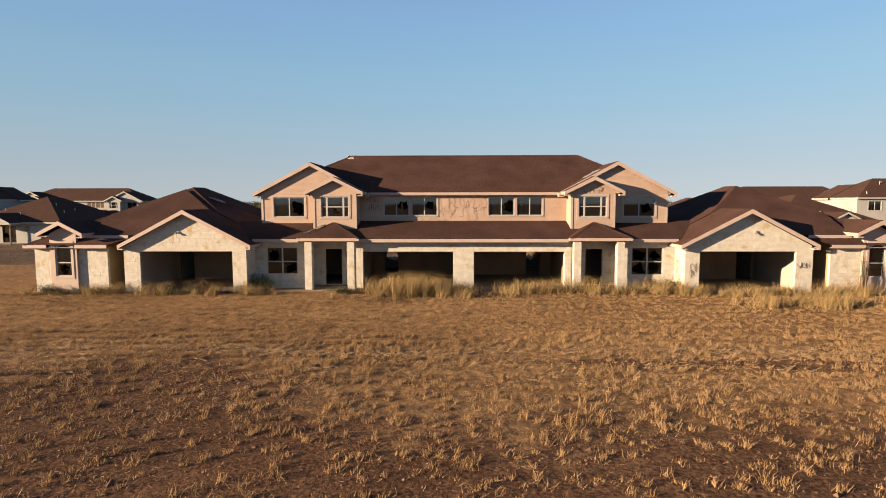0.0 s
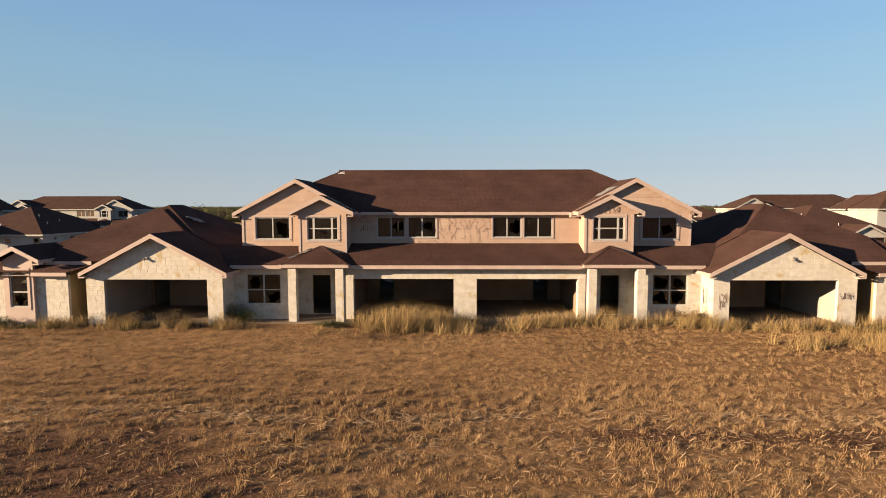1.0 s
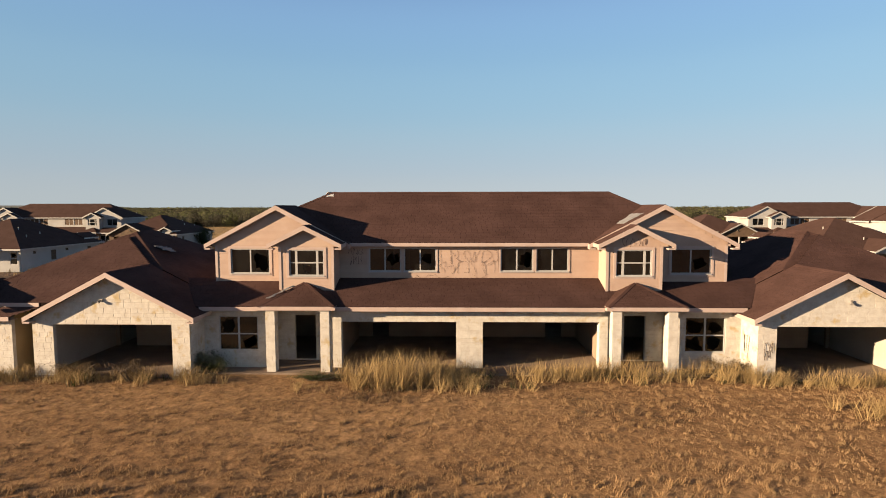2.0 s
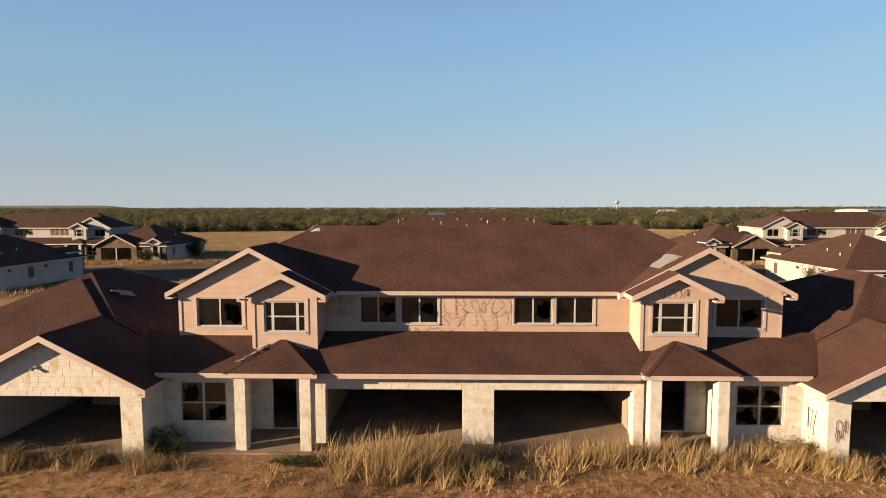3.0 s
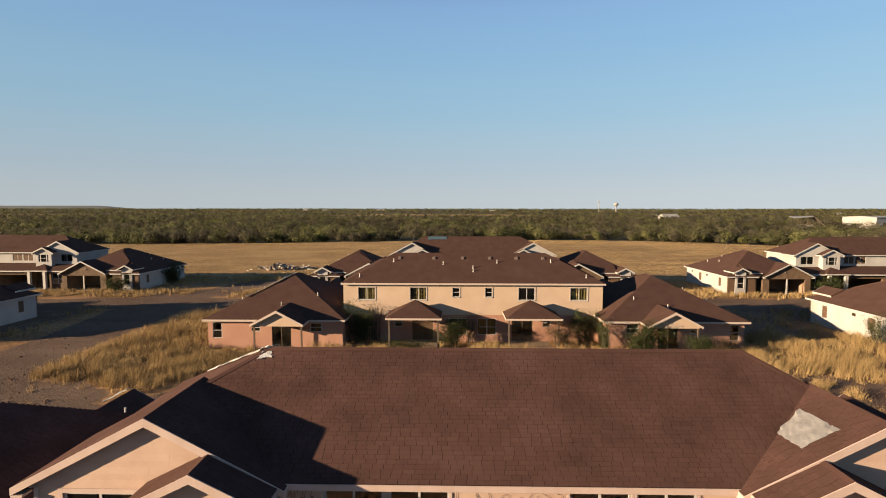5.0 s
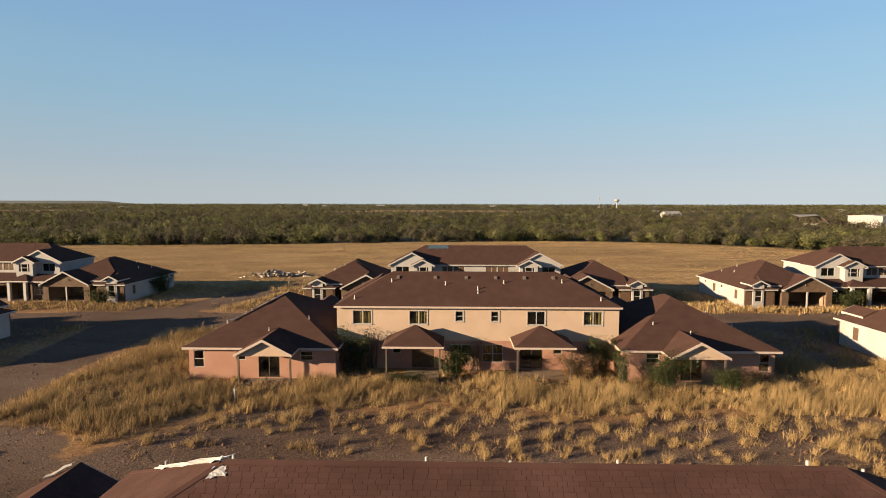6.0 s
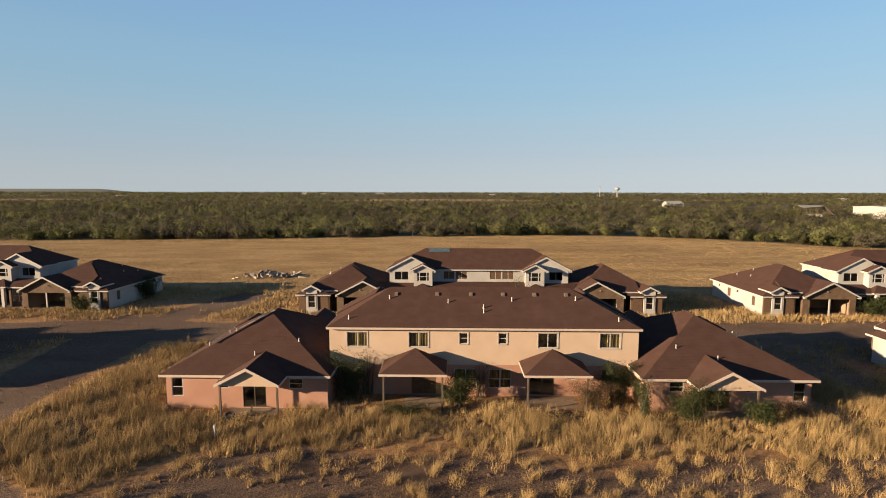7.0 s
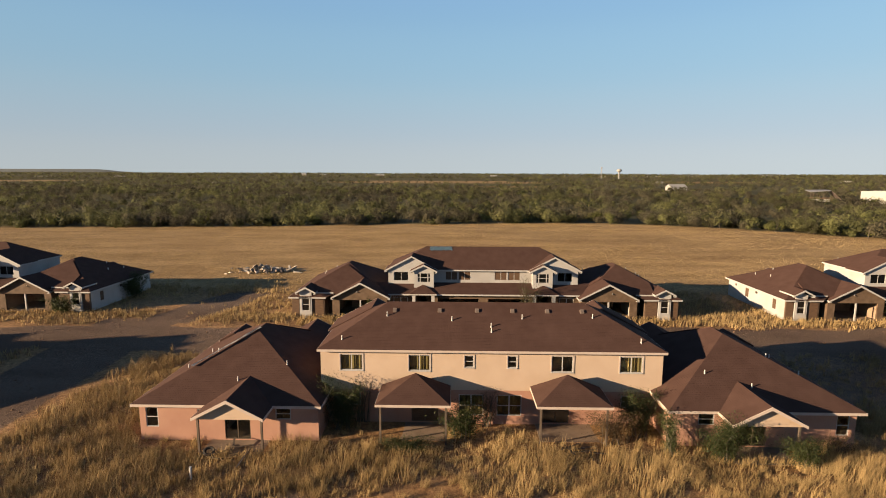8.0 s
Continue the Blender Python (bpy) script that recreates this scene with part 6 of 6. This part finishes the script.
scrawl((11.4, 0, 0), (0, 1, 0), (-1, 0, 0), -2.8, -2.35, 0.75, 1.7, 3, 0.02, 0.035, 2)
scrawl((0, -3.3, 0), (1, 0, 0), FRONT, 11.55, 12.05, 0.8, 1.6, 3, 0.018, 0.035, 11)
scrawl((0, -3.3, 0), (1, 0, 0), FRONT, 17.1, 17.75, 1.3, 1.62, 6, 0.018, 0.035, 12)

sheet("tarp", [(-5.2, 97.1, 7.24), (-2.4, 97.1, 7.24), (-2.4, 97.72, 7.65), (-5.2, 97.72, 7.65)], TARP_BLUE, "faded blue tarp patch near the brown roof's ridge", "tarp", 1)


def gable_pt(u, y):
    """A place on the inward slope of the near house's gable over the smashed window."""
    return (0.08 + u, y, 6.99 - (8.72 - u) * 1.74 / 3.30)


sheet("roof_patch", [gable_pt(7.09, 30.35), gable_pt(7.98, 30.33), gable_pt(7.93, 31.75), gable_pt(7.05, 31.3)], TARP_GREY, "torn pale grey underlay patch where shingles are gone", "roof patch", 2, 0.012, ragged=0.022)
sheet("roof_patch", [(-15.35, 31.75, 5.02), (-14.95, 31.65, 4.82), (-14.6, 32.2, 4.65), (-15.0, 32.4, 4.85)], TARP_GREY, "small torn pale underlay patch on the low roof", "roof patch", 3, 0.05)
def strip(a, b, w, mat, seed, words, n=9):
    """A torn strip of underlay laid along a hip, bent down on both sides of it."""
    a, b = Vector(a), Vector(b)
    k = (b - a).cross(Vector((0, 0, 1))).normalized() * w
    sheet("roof_strip", [a - k, b - 0.6 * k, b + 0.6 * k, a + k], mat, words, "roof patch", seed, 0.03, n)


strip((-8.45, 27.9, 3.06), (-7.6, 28.75, 3.45), 0.06, TARP_GREY, 4, "bare pale strip along the porch roof's hip")
strip((-6.95, 33.62, 7.69), (-10.0, 36.1, 6.14), 0.17, TARP_WHITE, 5, "torn white underlay strip along the tall roof's hip", 13)
strip((-16.42, 67.85, 5.78), (-19.9, 64.4, 4.06), 0.10, TARP_GREY, 6, "bare pale strip along the low wing's hip", 11)
sheet("roof_patch", [(-6.78, 33.28, 7.46), (-7.2, 33.24, 7.44), (-7.12, 33.48, 7.58), (-6.84, 33.5, 7.60)], TARP_WHITE, "torn white underlay patch at the ridge's end", "roof patch", 7, 0.01, 7, 0.03)
sheet("roof_patch", [(-16.16, 41.22, 3.69), (-17.35, 41.2, 3.07), (-17.2, 40.8, 3.15), (-16.16, 40.95, 3.69)], TARP_GREY, "torn pale strip along the patio roof's edge", "roof patch", 11, 0.03, 6)


def rubble_pile():
    rng = random.Random(5)
    top = holder("rubble_pile", pose(-34.8, 119.6, 0))
    me = unit_piece("rubble_block", (0.06, 0.08), RUBBLE)
    for _ in range(230):
        r = min(abs(rng.normalvariate(0, 0.5)), 1.3)
        a = rng.uniform(0, math.tau)
        x, y = 6.4 * r * math.cos(a), 3.0 * r * math.sin(a)
        z = max(0.0, 0.9 * (1 - r)) * rng.uniform(0.2, 1.0)
        m = pose(x, y, z, rng.uniform(-50, 50), rng.uniform(-40, 40), rng.uniform(0, 360)) @ Matrix.Diagonal((rng.uniform(0.35, 1.7), rng.uniform(0.08, 0.28), rng.uniform(0.12, 0.5), 1))
        share("block", me, top, m)
    tagged(top, "heap of broken pale concrete rubble on the field", "rubble")


rubble_pile()


def patio_junk():
    rng = random.Random(9)
    for i in range(9):
        bm = bmesh.new()
        l = rng.uniform(0.9, 2.2)
        box(bm, -l / 2, l / 2, -0.06, 0.06, 0, 0.035)
        tagged(part("plank", bm, WOOD, m=pose(-15.9 + rng.uniform(-1.3, 1.6), 60.6 + rng.uniform(-1.2, 0.9), 0.05 + 0.03 * i, 0, rng.uniform(-9, 9), rng.uniform(0, 180))), "weathered loose plank thrown on the patio", "plank", "planks on the patio")
    for i in range(7):
        bm = bmesh.new()
        l = rng.uniform(0.9, 2.0)
        box(bm, -l / 2, l / 2, -0.06, 0.06, 0, 0.035)
        tagged(part("plank", bm, WOOD, m=pose(5.9 + rng.uniform(-1.0, 1.6), 61.2 + rng.uniform(-0.6, 0.6), 0.05 + 0.03 * i, 0, rng.uniform(-9, 9), rng.uniform(0, 180))), "weathered loose plank beside the glass door", "plank", "planks on the patio")
    bm = bmesh.new()
    n, k = 20, 8
    ring = [[bm.verts.new(((0.27 + 0.09 * math.cos(b)) * math.cos(a), (0.27 + 0.09 * math.cos(b)) * math.sin(a), 0.09 * math.sin(b))) for b in np.linspace(0, math.tau, k, endpoint=False)] for a in np.linspace(0, math.tau, n, endpoint=False)]
    for i in range(n):
        for j in range(k):
            bm.faces.new((ring[i][j], ring[(i + 1) % n][j], ring[(i + 1) % n][(j + 1) % k], ring[i][(j + 1) % k]))
    tyre = surface("black_rubber", (0.015, 0.014, 0.013), (0.035, 0.032, 0.03), 4, 0.8, 0.2, 30)
    tagged(part("tyre", bm, tyre, m=pose(-17.0, 60.1, 0.3, 20, 10, 0)), "old black tyre lying on the patio debris", "tyre")
    bm = bmesh.new()
    tube(bm, (0, 0, -0.1), (0, 0, 0.75), 0.06, 0.06, 10)
    tube(bm, (0, 0, 0.62), (0, 0, 0.78), 0.075, 0.075, 10)
    tagged(part("drain_pipe", bm, PIPE, m=pose(-16.9, 57.6, 0.0, 3, 2, 0)), "upright white plastic pipe stub in the grass", "pipe")


patio_junk()


# ---- the distance ----
def shed(name, x, y, w, d, h, rise, turn, label, wallmat=STEEL_WHITE, roofmat=STEEL_WHITE):
    """A plain far building: walls, a low gabled roof, a row of doors."""
    top = holder(name, pose(x, y, 0, 0, 0, turn))
    bm = bmesh.new()
    prism(bm, [(-w / 2, -d / 2, 0), (-w / 2, d / 2, 0), (-w / 2, d / 2, h), (-w / 2, 0, h + rise), (-w / 2, -d / 2, h)], (w, 0, 0))
    part("wall", bm, wallmat, top)
    for k in (-1, 1):
        bm = bmesh.new()
        prism(bm, [(-w / 2 - 0.3, k * (d / 2 + 0.4), h - 0.05), (w / 2 + 0.3, k * (d / 2 + 0.4), h - 0.05), (w / 2 + 0.3, 0, h + rise + 0.1), (-w / 2 - 0.3, 0, h + rise + 0.1)], (0, 0, 0.15))
        part("roof", bm, roofmat, top)
    for i in range(max(1, int(w // 12))):
        a = -w / 2 + 5 + i * 12
        bm = bmesh.new()
        box(bm, a, a + 3.2, -d / 2 - 0.06, -d / 2 - 0.01, 0, min(3.2, h * 0.6))
        part("door", bm, VENT, top)
    return tagged(top, label, "building")


shed("warehouse", 264.8, 347.7, 50, 20, 6.6, 0.5, 16.7, "long white sheet-metal warehouse beyond the scrub")
shed("far_house", 206, 535, 16, 10, 3.6, 2.6, 10, "small white house with a pale roof among the trees")
for x, y, w, h in ((-1080, 1420, 70, 6), (-930, 1500, 35, 6), (-640, 2300, 30, 22), (-560, 2300, 40, 14), (-330, 2400, 60, 12), (330, 900, 12, 5), (-330, 760, 10, 5), (520, 1900, 60, 11), (760, 2100, 80, 11), (1010, 2300, 90, 12), (1500, 2600, 120, 14), (150, 2100, 40, 12), (700, 1000, 16, 8)):
    shed("far_building", x, y, 0.6 * w, 20, 0.36 * h, 0.6, 0, "pale flat building far off near the horizon")


def ruined_barn():
    """A broken open-fronted barn: slanting roof on bare posts."""
    top = holder("ruined_barn", pose(223.5, 362, 0, 0, 0, -14))
    for i in range(5):
        for k in (-1, 1):
            bm = bmesh.new()
            tube(bm, (-7 + 3.5 * i, 3.5 * k, 0), (-7 + 3.5 * i + 0.3 * k, 3.5 * k, 5.4 + (0.6 if k > 0 else 0) - 0.35 * i), 0.16, 0.14, 6)
            part("post", bm, WOOD, top)
    bm = bmesh.new()
    prism(bm, [(-8, -5, 5.6), (3, -5, 6.6), (4.5, 5, 6.9), (-8, 5, 6.6)], (0, 0, 0.2))
    part("roof", bm, TARP_GREY, top)
    bm = bmesh.new()
    prism(bm, [(3.2, -5, 6.4), (9, -5, 1.2), (9.4, 5, 1.6), (4.5, 5, 6.7)], (0, 0, 0.2))
    part("roof", bm, VENT, top, "fallen half of the roof")
    bm = bmesh.new()
    box(bm, -8, 8, 4.4, 4.6, 0, 2.2)
    part("wall", bm, SHEATHING, top)
    bm = bmesh.new()
    box(bm, -7, 3, -4.2, -4.0, 0, 1.6)
    part("wall", bm, STEEL_WHITE, top, "low white front wall")
    tagged(top, "ruined pale barn with its roof half fallen in", "barn")


ruined_barn()


def water_tower():
    top = holder("water_tower", pose(447, 1500, 0))
    bm = bmesh.new()
    prof = ((2.6, 0), (1.5, 3), (1.4, 15), (2.4, 17.5), (6.2, 20.2), (7.0, 22.3), (6.3, 24.4), (3.6, 25.9), (0.2, 26.4))
    n = 18
    rings = [[bm.verts.new((r * math.cos(a), r * math.sin(a), z)) for a in np.linspace(0, math.tau, n, endpoint=False)] for r, z in prof]
    for p, q in zip(rings, rings[1:]):
        for k in range(n):
            bm.faces.new((p[k], p[(k + 1) % n], q[(k + 1) % n], q[k]))
    part("tank", bm, STEEL_WHITE, top)
    tagged(top, "white water tower with a bulbous tank on the horizon", "water tower")
    mast = holder("mast", pose(399, 1500, 0))
    bm = bmesh.new()
    tube(bm, (0, 0, 0), (0, 0, 30), 0.8, 0.6, 8)
    part("pole", bm, STEEL_WHITE, mast)
    bm = bmesh.new()
    box(bm, -2.2, 2.2, -0.8, 0.8, 27.5, 30.5)
    part("antenna_ring", bm, STEEL_WHITE, mast)
    tagged(mast, "slender pale mast with an antenna head on the horizon", "mast")


water_tower()


def far_rise():
    """The low flat-topped rise on the skyline."""
    bm = bmesh.new()
    xs = np.linspace(-3700, -2380, 24)
    prof = [6 + 22 * float(smooth(0, 0.12, t) * (1 - smooth(0.75, 1.0, t))) for t in np.linspace(0, 1, 24)]
    low = [bm.verts.new((x, 3900, -5)) for x in xs]
    top = [bm.verts.new((x, 4000, h)) for x, h in zip(xs, prof)]
    back = [bm.verts.new((x, 4300, -5)) for x in xs]
    for i in range(23):
        bm.faces.new((low[i], low[i + 1], top[i + 1], top[i]))
        bm.faces.new((top[i], top[i + 1], back[i + 1], back[i]))
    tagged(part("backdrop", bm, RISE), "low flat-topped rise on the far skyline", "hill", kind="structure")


far_rise()
